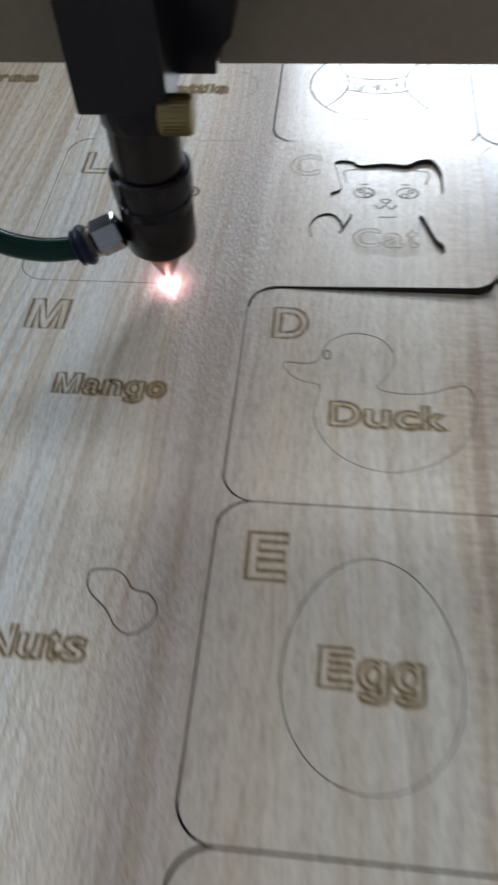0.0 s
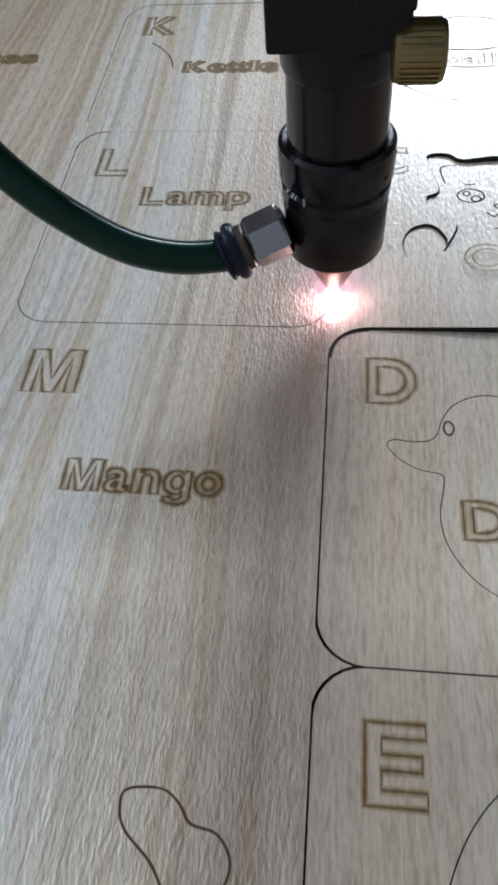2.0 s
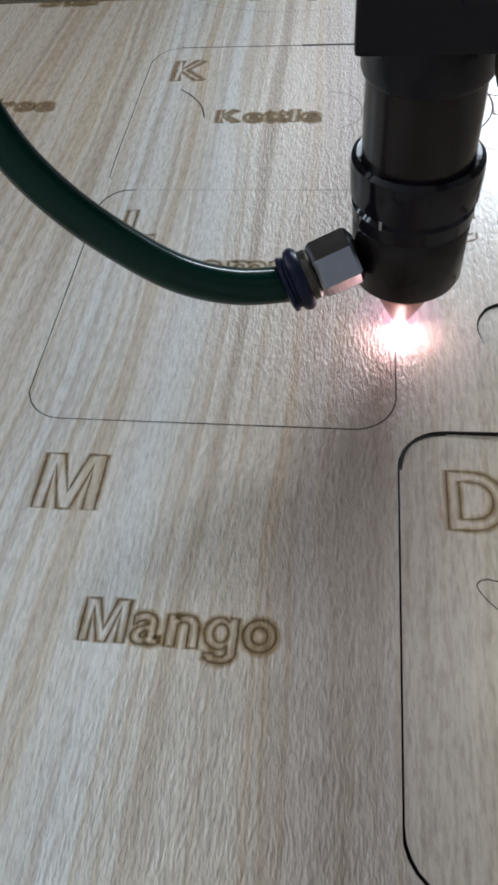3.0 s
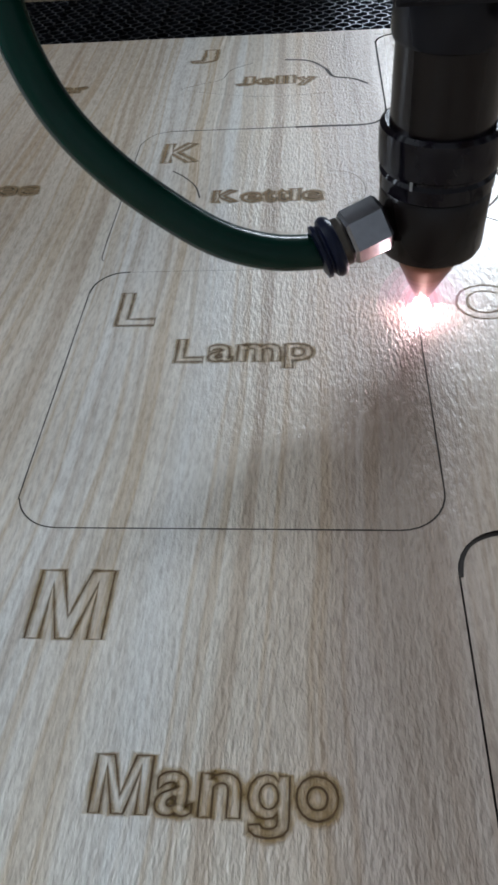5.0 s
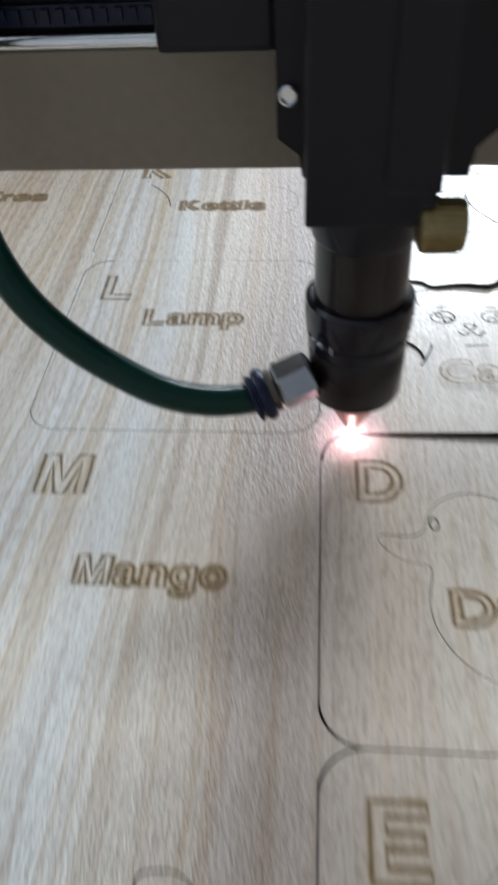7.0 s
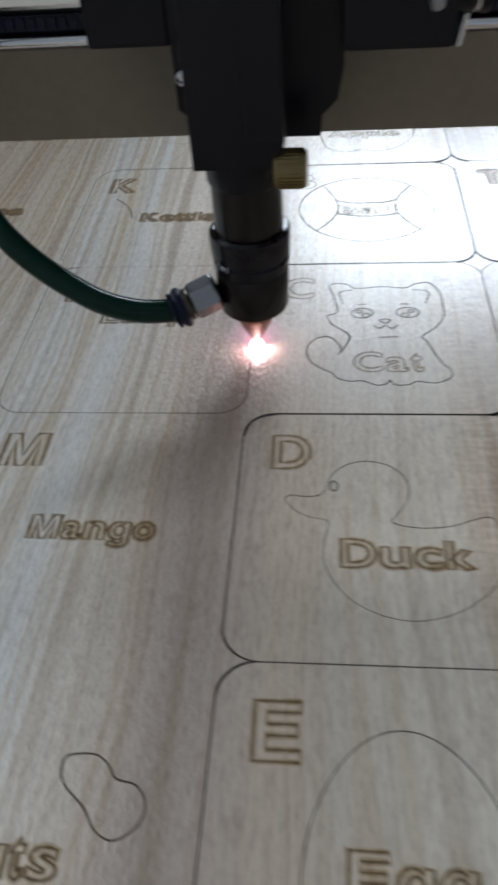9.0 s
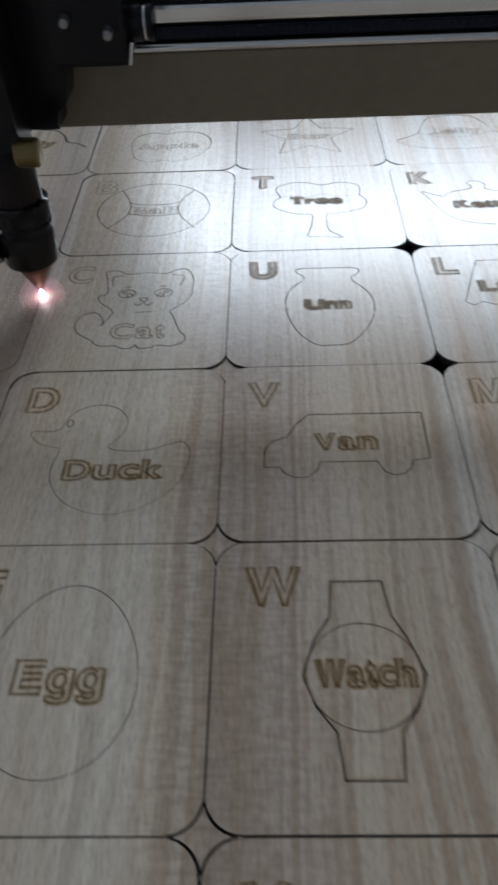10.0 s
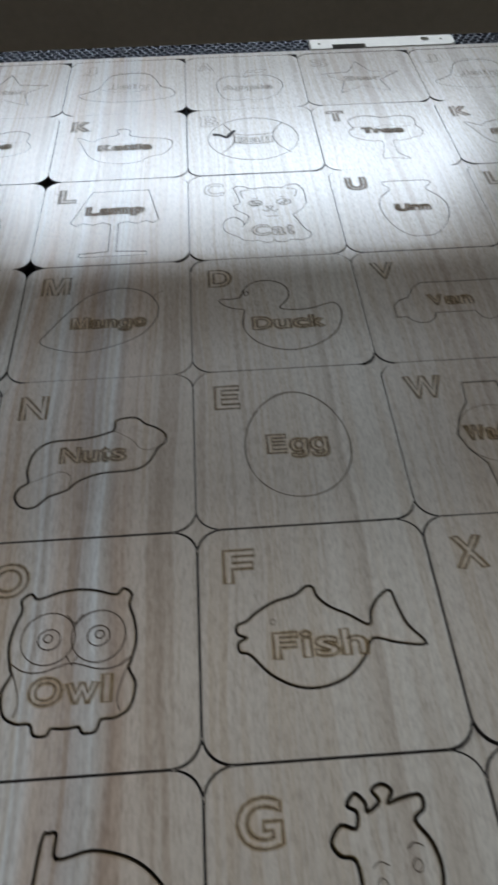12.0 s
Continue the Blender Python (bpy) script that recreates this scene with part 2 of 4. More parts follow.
def turned(profile, seg=48, m=None, bm=None):
    """A lathe of (radius, height) pairs round z."""
    bm = bm or bmesh.new()
    rings = []
    for r, z in profile:
        rings.append([bm.verts.new((r * math.cos(2 * math.pi * i / seg), r * math.sin(2 * math.pi * i / seg), z)) for i in range(seg)])
    made = [v for ring in rings for v in ring]
    for a, b in zip(rings, rings[1:]):
        for i in range(seg):
            j = (i + 1) % seg
            bm.faces.new((a[i], a[j], b[j], b[i]))
    bm.faces.new(rings[0][::-1])
    bm.faces.new(rings[-1])
    if m is not None:
        bmesh.ops.transform(bm, matrix=m, verts=made)
    return bm


def along(a, b):
    """The pose whose z runs from a to b."""
    d = Vector(b) - Vector(a)
    return Matrix.Translation(a) @ d.to_track_quat("Z", "Y").to_matrix().to_4x4()


def smooth_line(pts, closed=True, steps=6):
    n, out = len(pts), []
    for i in range(n if closed else n - 1):
        p = [Vector(pts[(i + k) % n] if closed else pts[min(max(i + k, 0), n - 1)]) for k in (-1, 0, 1, 2)]
        for s in range(steps):
            t = s / steps
            v = 0.5 * (2 * p[1] + (p[2] - p[0]) * t + (2 * p[0] - 5 * p[1] + 4 * p[2] - p[3]) * t * t + (3 * p[1] - p[0] - 3 * p[2] + p[3]) * t ** 3)
            out.append((v.x, v.y))
    if not closed:
        out.append(tuple(pts[-1]))
    return out


def area(loop):
    return 0.5 * sum(a[0] * b[1] - b[0] * a[1] for a, b in zip(loop, loop[1:] + loop[:1]))


def grown(loop, d):
    """A closed loop moved outward by d, with mitred corners."""
    loop = [p for i, p in enumerate(loop) if (Vector(p) - Vector(loop[i - 1])).length > 1e-6]
    if area(loop) < 0:
        loop = loop[::-1]
    out, n = [], len(loop)
    for i in range(n):
        a, b, c = Vector(loop[i - 1]), Vector(loop[i]), Vector(loop[(i + 1) % n])
        p, q = (b - a).normalized(), (c - b).normalized()
        m = Vector((p.y + q.y, -p.x - q.x)) / max(0.45, 1 + p.dot(q))
        out.append((b.x + m.x * d, b.y + m.y * d))
    return out


def slab(loops, z0, z1, bm=None):
    """A plate: the first loop is the outline, the others are holes. Its cut sides take the second material."""
    bm = bm or bmesh.new()
    edges, rims = [], []
    for k, lp in enumerate(loops):
        if (area(lp) < 0) == (k == 0):
            lp = lp[::-1]
        vs = [bm.verts.new((x, y, z1)) for x, y in lp]
        edges += [bm.edges.new((vs[i], vs[(i + 1) % len(vs)])) for i in range(len(vs))]
        rims.append(vs)
    made = bmesh.ops.triangle_fill(bm, use_beauty=True, use_dissolve=False, edges=edges, normal=(0, 0, 1))
    tops = [f for f in made["geom"] if isinstance(f, bmesh.types.BMFace)]
    for f in tops:
        if f.normal.z < 0:
            f.normal_flip()
    for vs in rims:
        lo = [bm.verts.new((v.co.x, v.co.y, z0)) for v in vs]
        for i in range(len(vs)):
            j = (i + 1) % len(vs)
            f = bm.faces.new((vs[i], lo[i], lo[j], vs[j]))
            f.material_index = 1
    return bm


def ribbon(lines, width, z=0.00003, closed=False, bm=None):
    bm = bm or bmesh.new()
    for ln in lines:
        n, left, right = len(ln), [], []
        for i in range(n):
            a = Vector(ln[i - 1] if closed or i else ln[0])
            c = Vector(ln[(i + 1) % n] if closed or i < n - 1 else ln[-1])
            t = c - a
            t = t.normalized() if t.length > 1e-9 else Vector((1, 0))
            w = width / 2 * (0.85 + 0.3 * noise.noise(Vector((ln[i][0] * 150, ln[i][1] * 150, 3.1))))
            left.append(bm.verts.new((ln[i][0] - t.y * w, ln[i][1] + t.x * w, z)))
            right.append(bm.verts.new((ln[i][0] + t.y * w, ln[i][1] - t.x * w, z)))
        for i in range(n if closed else n - 1):
            j = (i + 1) % n
            bm.faces.new((right[i], right[j], left[j], left[i]))
    return bm


def mm(pts, dx=0.0, dy=0.0):
    return [(x * MM + dx, y * MM + dy) for x, y in pts]


def rounded(x0, x1, y0, y1, r, seg=7):
    out = []
    for cx, cy, a0 in ((x1 - r, y0 + r, -90), (x1 - r, y1 - r, 0), (x0 + r, y1 - r, 90), (x0 + r, y0 + r, 180)):
        out += [(cx + r * math.cos(radians(a0 + 90 * i / seg)), cy + r * math.sin(radians(a0 + 90 * i / seg))) for i in range(seg + 1)]
    return out


def circle(cx, cy, rx, ry=None, seg=40):
    ry = ry or rx
    return [(cx + rx * math.cos(2 * math.pi * i / seg), cy + ry * math.sin(2 * math.pi * i / seg)) for i in range(seg)]


ADVANCE = dict(zip("YMangoLpmDuckEKetlNsCFihJyBASTUVWXrOwGP", (67, 83, 56, 61, 61, 61, 61, 61, 89, 72, 61, 56, 56, 67, 72, 56, 33, 28, 72, 56, 72, 61, 28, 61, 56, 56, 72, 72, 67, 61, 72, 67, 94, 67, 39, 78, 78, 78, 67)))


def glyph_height(ch):
    """Foot and top of a letter in parts of the capital height."""
    if ch.isupper() or ch in "bdfhkli":
        return 0.0, 1.0
    if ch in "gpqy":
        return -0.29, 0.74
    return (0.0, 0.93) if ch == "t" else (0.0, 0.74)


def straight_m():
    return [[(0, 0), (0, 1), (0.30, 1), (0.50, 0.30), (0.70, 1), (1, 1), (1, 0), (0.81, 0), (0.81, 0.80), (0.60, 0), (0.40, 0), (0.19, 0.80), (0.19, 0)]]


def straight_e(arms=3):
    """E, or F with two arms."""
    mid = [(0.27, 0.61), (0.93, 0.61), (0.93, 0.42), (0.27, 0.42)]
    foot = [(0.27, 0.19), (1, 0.19), (1, 0)] if arms == 3 else [(0.27, 0)]
    return [[(0, 0), (0, 1), (1, 1), (1, 0.81), (0.27, 0.81)] + mid + foot]


def straight_l():
    return [[(0, 0), (0, 1), (0.29, 1), (0.29, 0.19), (1, 0.19), (1, 0)]]


def single_g():
    tail = [(0.70, -0.04), (0.68, -0.16), (0.60, -0.25), (0.45, -0.295), (0.33, -0.30), (0.15, -0.27), (0.05, -0.19), (0.03, -0.10)]
    inner = [(0.22, -0.08), (0.27, -0.14), (0.36, -0.155), (0.45, -0.14), (0.50, -0.09), (0.51, 0.0), (0.51, 0.09)]
    bowl = [(0.42, 0.02), (0.31, 0.0), (0.17, 0.04), (0.05, 0.16), (0.0, 0.36), (0.04, 0.56), (0.15, 0.69), (0.30, 0.74), (0.43, 0.715), (0.52, 0.63), (0.52, 0.725)]
    return [[(0.70, 0.725)] + tail + inner + bowl, circle(0.355, 0.375, 0.16, 0.215, 20)]


def font_loops(ch):
    """Closed outlines of one letter of the built-in font."""
    cu = bpy.data.curves.new("letter", "FONT")
    cu.body, cu.size = ch, 1.0
    cu.fill_mode, cu.resolution_u = "NONE", 4
    ob = new("letter", cu)
    bpy.context.view_layer.update()
    me = bpy.data.meshes.new_from_object(ob.evaluated_get(bpy.context.evaluated_depsgraph_get()))
    scene.collection.objects.unlink(ob)
    bpy.data.objects.remove(ob)
    co = [v.co.copy() for v in me.vertices]
    links = {}
    for e in me.edges:
        a, b = e.vertices
        links.setdefault(a, []).append(b)
        links.setdefault(b, []).append(a)
    seen, loops = set(), []
    for s in links:
        if s in seen:
            continue
        ln, cur, prev = [], s, None
        while cur not in seen:
            seen.add(cur)
            ln.append((co[cur].x, co[cur].y))
            nxt = [q for q in links[cur] if q != prev and q not in seen]
            if not nxt:
                break
            prev, cur = cur, nxt[0]
        if len(ln) > 2:
            loops.append(ln)
    bpy.data.meshes.remove(me)
    return loops


def heavier(loops, d):
    """Outlines made bolder by d: outer ones grow, counters shrink."""
    fat = []
    for ln in loops:
        x, y = ln[0]
        inside = 0
        for other in loops:
            if other is not ln:
                inside += sum((a[1] > y) != (b[1] > y) and x < a[0] + (y - a[1]) / (b[1] - a[1]) * (b[0] - a[0]) for a, b in zip(other, other[1:] + other[:1])) % 2
        fat.append(grown(ln, -d if inside % 2 else d))
    return fat


@functools.lru_cache(maxsize=None)
def glyph(ch):
    """One bold letter, its outline in a box one wide, heights in parts of the capital."""
    made = {"M": straight_m, "E": straight_e, "F": functools.partial(straight_e, 2), "L": straight_l, "g": single_g}
    loops = made[ch]() if ch in made else heavier(font_loops(ch), 0.022)
    xs, ys = [q[0] for ln in loops for q in ln], [q[1] for ln in loops for q in ln]
    foot, top = glyph_height(ch)
    return [[((x - min(xs)) / (max(xs) - min(xs)), foot + (y - min(ys)) / (max(ys) - min(ys)) * (top - foot)) for x, y in ln] for ln in loops]


def lettering(body, x0, x1, base, cap):
    """The outlines of a word, fitted between x0 and x1 with its capitals cap high, in millimetres."""
    side = 5.0
    total = sum(ADVANCE[ch] for ch in body) - 2 * side
    out, pen = [], -side
    for ch in body:
        a, b = pen + side, pen + ADVANCE[ch] - side * 0.7
        for ln in glyph(ch):
            out.append([((x0 + (a + (b - a) * x) / total * (x1 - x0)) * MM, (base + y * cap) * MM) for x, y in ln])
        pen += ADVANCE[ch]
    return out


# ---- the pictures on the tiles: outline, engraved lines, word ----
def mirrored(pts, x=40):
    return pts + [(2 * x - a, b) for a, b in reversed(pts)]


STAR = [(40 + (28 if i % 2 == 0 else 13) * math.sin(i * math.pi / 5), -43 + (27 if i % 2 == 0 else 12.5) * math.cos(i * math.pi / 5)) for i in range(10)]
SHAPES = {
    "D": ([(x, y + 0.9) for x, y in [(13.2, -34.8), (14.6, -33.2), (18, -33.6), (22, -33.2), (24, -31), (25, -27.5), (28, -23), (34, -20.3), (41, -21.5), (45.5, -26), (46.5, -32), (44.5, -37), (41.5, -42), (48, -43.8), (56, -43.2), (62, -41), (67, -40), (69.5, -45), (68.5, -53), (65, -61), (57, -68), (47, -71.5), (38, -70.5), (30, -66), (25, -59), (23.5, -52), (24.5, -45), (24.3, -41.8), (20, -40.8), (16, -38.5)]], True),
    "E": ([(40.4 + 20.6 * math.sin(a / 14 * math.pi) * (1 - 0.10 * math.cos(a / 14 * math.pi)), -42.4 + 27.6 * math.cos(a / 14 * math.pi)) for a in range(28)], True),
    "F": ([(16, -49), (22, -56), (30, -60.5), (38, -61), (46, -58), (52, -52), (55.5, -46), (63, -48), (72, -49), (67.5, -42), (65.5, -35), (64, -29), (60, -31), (56.5, -36), (55, -41), (49, -37), (43, -33.5), (39.5, -29.5), (38.5, -26), (36, -25.5), (32, -28.5), (25, -30.5), (19, -34), (15.5, -37), (12.3, -38.5), (12.3, -41.5), (15, -43), (12.5, -44.5), (12.8, -47.8)], True),
    "G": ([(34, -22), (37, -18), (41, -19), (42, -15), (39.5, -13), (42, -10), (44.5, -12.5), (45, -15), (48.5, -12.5), (47, -9.5), (50, -8), (52.5, -10), (51, -13), (55, -12), (60, -11.5), (60.5, -15), (57.5, -18), (61, -24), (62, -32), (58, -44), (50, -52), (44, -46), (41, -36), (40, -27), (36, -25.5)], True),
    "C": ([(25.5, -14.2), (31, -13.5), (35, -16.4), (44, -15.4), (52, -16.4), (56, -13.8), (61, -13.5), (64, -20), (64.3, -28), (64, -33.5), (61, -39.5), (56, -44.5), (57, -47.5), (59, -53.5), (61, -59), (63.2, -62), (63, -65.5), (60, -67.7), (57, -68.4), (52.5, -67.6), (50, -69), (47, -69.5), (45, -68.8), (44, -67), (43, -68.6), (40, -69.5), (37, -68), (35, -67.2), (32, -67.6), (28, -66.3), (26, -63.5), (23, -61.5), (19, -57.5), (17.8, -51.5), (20, -46.5), (24, -44.6), (27, -46.5), (29, -51), (28.2, -54.5), (31, -48.5), (32, -44.5), (30, -41.5), (26, -37.5), (24.6, -33), (28, -30.5), (27, -22.5)], True),
    "B": ([(40.5 + 27.5 * math.sin(a / 20 * math.pi), -40 + 26.5 * math.cos(a / 20 * math.pi)) for a in range(40)], True),
    "A": ([(21, -45), (24, -36), (32, -32), (40, -34.5), (48, -32), (58, -34), (65, -43), (64, -56), (56, -67), (46, -70), (40, -68), (33, -70), (24, -64)], True),
    "S": (STAR, False),
    "T": ([(21, -24), (25, -19), (32, -16.8), (38, -17.8), (44, -20.4), (50, -18.6), (57, -18.4), (62.5, -22), (63, -28), (62.3, -32), (65.2, -38), (63, -45), (56, -48.3), (49, -50.5), (45.3, -50), (44.6, -58), (45.5, -66), (51, -72.4), (42, -71.2), (35.2, -70.6), (37, -62), (38, -51), (32, -49.8), (26, -47.4), (20.2, -42), (20, -36), (23, -32.5)], True),
    "U": ([(30, -15.5), (42, -15.3), (54, -15.8), (55.6, -19), (52.3, -23), (53, -26.5), (58, -34), (60, -44), (57.5, -55), (52.5, -64), (47, -69.5), (41, -70), (35, -69.5), (28.5, -62), (24.5, -51), (23.5, -40), (26, -31), (31.2, -25), (31.6, -21.5), (29, -18.5)], True),
    "V": ([(30, -27), (69, -27), (69, -49), (63, -50), (62, -53.5), (59.5, -55.8), (56.5, -56.4), (53.5, -54.8), (51.5, -50), (33, -50), (31.5, -54), (28.5, -56.6), (24.5, -56.8), (21, -54.8), (19.5, -52), (14.5, -52), (14.5, -44), (17, -40), (22, -38), (26, -31)], False),
    "W": ([(33, -14.5), (47.5, -14.5), (49, -26), (52.5, -33), (56, -43.5), (53, -52), (48, -59), (47, -70.5), (33, -70.5), (32, -59), (27, -52), (24, -43.5), (27.5, -33), (32, -26)], False),
    "X": ([(42, -15.5), (44, -18), (51, -25.5), (47.5, -27), (55, -35), (51.5, -36), (58, -46), (53, -47), (60, -57), (45, -60), (45, -70), (35, -70), (35, -60), (20, -57), (27, -47), (22, -46), (28.5, -36), (25, -35), (32.5, -27), (29, -25.5), (36, -18), (38, -15.5)], False),
    "J": ([(9, -53.3), (14, -59.5), (30, -64.5), (50.5, -64.8), (69, -60.7), (72.8, -53.4), (69, -46.9), (63.7, -43.8), (59.4, -31.7), (54.9, -23.9), (45.5, -21.1), (31.9, -23), (26.4, -29.5), (21.6, -43.5), (15, -49)], True),
    "K": ([(13, -31), (17, -32.6), (22.5, -36), (26, -33), (30, -31), (37, -29), (38.3, -26), (36.8, -23), (39.5, -21), (43.5, -22), (45.6, -25.5), (44.8, -29.4), (54, -33.4), (62, -34.4), (69, -37), (71.3, -41.5), (69.5, -49), (65.5, -54.5), (58, -57), (52, -62.6), (45.5, -64.2), (39, -64), (28, -60.6), (20.6, -52), (17, -41)], True),
    "L": ([(27, -12.5), (58, -12.5), (64, -43), (61, -46), (57, -43.5), (52, -46), (47, -43.5), (42.5, -46), (42.5, -71), (58, -72), (58, -75), (24, -75), (24, -72), (38.5, -71), (38.5, -46), (34, -43.5), (29, -46), (24, -43.5), (20, -46), (17, -43)], False),
    "M": ([(12, -57), (15, -49.5), (21, -39), (30, -26), (40, -20.6), (50, -20), (59.5, -24.5), (64.6, -35), (63, -46), (56, -55.6), (44, -62), (31, -64.8), (19.5, -62)], True),
    "N": ([(48.2, -30), (48.8, -25.4), (56.3, -24.5), (60.6, -28.4), (64.5, -30.5), (68.3, -34.2), (68.6, -38.5), (65.7, -41.8), (61.9, -49.2), (56, -52.3), (44.4, -53), (36.1, -56.1), (31.8, -60.3), (25.2, -63), (21.5, -66.9), (17.5, -67.8), (14.1, -65.5), (12.7, -61.4), (14.1, -57.7), (16.8, -55.4), (15.8, -49.8), (17.3, -40.8), (23.3, -35.4), (36.6, -34.6), (46.5, -31.8)], True),
    "O": (mirrored([(41, -21), (46, -21.8), (50.5, -23.4), (53, -23.6), (55, -21.6), (57.8, -24), (57.2, -28), (59, -34), (59.8, -41), (58.4, -48), (57.8, -50.5), (60, -56), (58.6, -63), (54.5, -66), (50.2, -66.4), (48.6, -69.8), (45, -70.2), (43.6, -68.2), (41, -68.4)], 39.5), True),
    "P": ([(36, -17), (38, -14.5), (40, -15), (40.5, -21), (50, -19.5), (60, -22), (67, -27), (70, -33), (60, -34), (50, -37), (42, -45), (37, -58), (33, -60), (34, -40)], True),
}
INNER = {
    "B": [smooth_line([(23, -20.5), (27.5, -31), (29, -40), (26.5, -49), (20, -58.5)], False), smooth_line([(60, -21), (54.5, -30), (52.8, -39), (55, -49), (62, -59.5)], False), smooth_line([(27.5, -33), (34, -35.5), (41, -36), (48, -35.5), (54, -33)], False), smooth_line([(28.5, -44.5), (35, -46.5), (42, -47), (48, -46.5), (54, -45)], False)],
    "C": [circle(36.5, -31.5, 3.6, 2.9), circle(52, -31.3, 3.8, 3.0), circle(37.8, -32.8, 1.2), circle(51, -32.8, 1.2), circle(35.4, -30.6, 0.9), circle(53.2, -30.4, 0.9), smooth_line([(42.3, -35.6), (44, -35), (45.8, -35.6), (44.2, -37.6)], True), smooth_line([(40.2, -38.6), (42, -40.3), (44.1, -38.6), (46.2, -40.4), (48.2, -38.4)], False), [(41.5, -45.2), (48.2, -45)], smooth_line([(30, -26), (29, -19), (33.5, -17.5)], False), smooth_line([(58.5, -26), (60, -19), (54.5, -17.5)], False), [(35.2, -26.6), (38.2, -26.3)], [(50, -26.2), (53, -26.4)]],
    "O": [circle(31.4, -38.6, 8.7, 9.2), circle(47.6, -38.6, 8.7, 9.2), circle(31.8, -39, 3.6), circle(47.6, -38.6, 3.6), circle(31.4, -38.6, 1.4), circle(48, -38.2, 1.4), [(37.8, -45), (39.8, -48.4), (41.6, -45)], [(37, -30.5), (39.5, -34), (42, -30.5)], smooth_line([(21.5, -49.5), (23.5, -55), (24.5, -60), (23.5, -64)], False), smooth_line([(57.5, -49.5), (55.5, -55), (54.5, -60), (55.5, -64)], False), smooth_line([(20.6, -46.5), (25, -49.5), (31, -50), (39.5, -47.6), (48, -50), (54, -49.5), (58.4, -46.5)], False)],
    "D": [circle(26.3, -28.8, 1.05, 1.8, 20)],
    "W": [circle(40, -43.5, 15.2)],
    "N": [smooth_line([(48.2, -31.4), (54.9, -36.2), (58.4, -41), (61.8, -42.4), (65.7, -41.3)], False), smooth_line([(17.4, -55.8), (23, -53.2), (28.6, -51.1), (32.7, -53.7), (32.6, -59.4)], False)],
    "T": [smooth_line([(22, -33), (30, -31), (36, -33), (44, -30), (52, -33), (59, -32)], False)],
    "M": [[(62, -28), (64, -25), (67, -23.5)]],
    "A": [smooth_line([(40, -35), (41, -29), (44, -24)], False), smooth_line([(44, -27), (50, -23), (56, -24), (50, -28), (44, -27)], False)],
    "F": [circle(24, -38, 0.9, 1.0, 12)],
    "G": [circle(46, -33, 1.3, 1.6, 14), circle(56, -29, 1.3, 1.6, 14), circle(50, -41, 1.2, 1.0, 14), circle(55, -39, 1.2, 1.0, 14), smooth_line([(44, -29), (46, -27.5), (48.5, -28.5)], False), smooth_line([(54, -25), (56, -23.5), (58.5, -24.5)], False)],
    "J": [smooth_line([(21.6, -44), (33, -50), (50, -50), (63.7, -44)], False), [(34, -21), (40, -19), (44, -19.3)], [(47, -19.3), (51, -19.6), (53, -21)]],
}
WORDS = {
    "A": ("Apple", 25, 58, -54, 7), "B": ("Ball", 29, 52, -45, 7), "C": ("Cat", 33, 54.5, -63, 10), "D": ("Duck", 28, 60.5, -55.8, 8.8), "E": ("Egg", 28.5, 52, -48, 9.5), "F": ("Fish", 23.5, 53, -51, 9),
    "S": ("Star", 28, 52, -47, 7), "T": ("Tree", 28, 53, -40, 7), "U": ("Urn", 32, 50, -46, 7), "V": ("Van", 31.5, 52, -44.5, 8), "W": ("Watch", 27.5, 53, -47, 8), "J": ("Jelly", 28, 56, -46, 7.5),
    "K": ("Kettle", 27, 58, -48, 7), "L": ("Lamp", 25, 55.5, -36, 8), "M": ("Mango", 25, 59, -48.8, 8), "N": ("Nuts", 28, 53, -47, 8), "O": ("Owl", 27.5, 52.5, -61, 9), "X": ("Xmas", 25.5, 50, -56, 7.5),
}


GAP = {"D": 0.00011, "E": 0.00013, "N": 0.00042, "O": 0.00048, "F": 0.0005, "G": 0.0006, "P": 0.0005, "X": 0.00034, "W": 0.00024}


def cut_outline(letter):
    pts, soft_line = SHAPES[letter]
    if soft_line:
        return mm(smooth_line(pts, True, 4))
    out = []
    for a, b in zip(pts, pts[1:] + pts[:1]):
        out += [(a[0] + (b[0] - a[0]) * s, a[1] + (b[1] - a[1]) * s) for s in (0.0, 0.04, 0.35, 0.65, 0.96)]
    return mm(out)


def engravings(thing, letter, dz=0.0, ink=BURN, burn=1.0, capital=True):
    """The outlined capital and the word burnt into a tile, each with its brown scorch, as parts."""
    wide = {"M": 12.5, "W": 15, "J": 9, "L": 9, "O": 13, "G": 12, "E": 9.8}.get(letter, 10.5)
    outlines = [("capital_letter", lettering(letter, 9.0, 9.0 + wide, -22.5, 13.2))]
    if letter in WORDS:
        body, x0, x1, base, cap = WORDS[letter]
        outlines.append(("word", lettering(body, x0, x1, base, cap)))
    for name, loops in outlines if capital else outlines[1:]:
        word = part(name, ribbon(loops, 0.0008 if burn > 1 else 0.00029, 0.00006 + dz, True), ink, thing)
        stain = bmesh.new()
        for k, w in enumerate((0.0007, 0.0011, 0.0016, 0.0022) if burn <= 1 else (0.0008, 0.0012, 0.0017, 0.0023, 0.0030)):
            ribbon(loops, w * min(burn, 1.0), 0.00005 - 0.000006 * k + dz, True, stain)
        part("scorch_mark", stain, SCORCH, word, "brown scorched edge")["kind"] = "stuff"


LINE_WIDTH = {"B": 0.0007, "C": 0.0006, "O": 0.00045, "D": 0.0005}


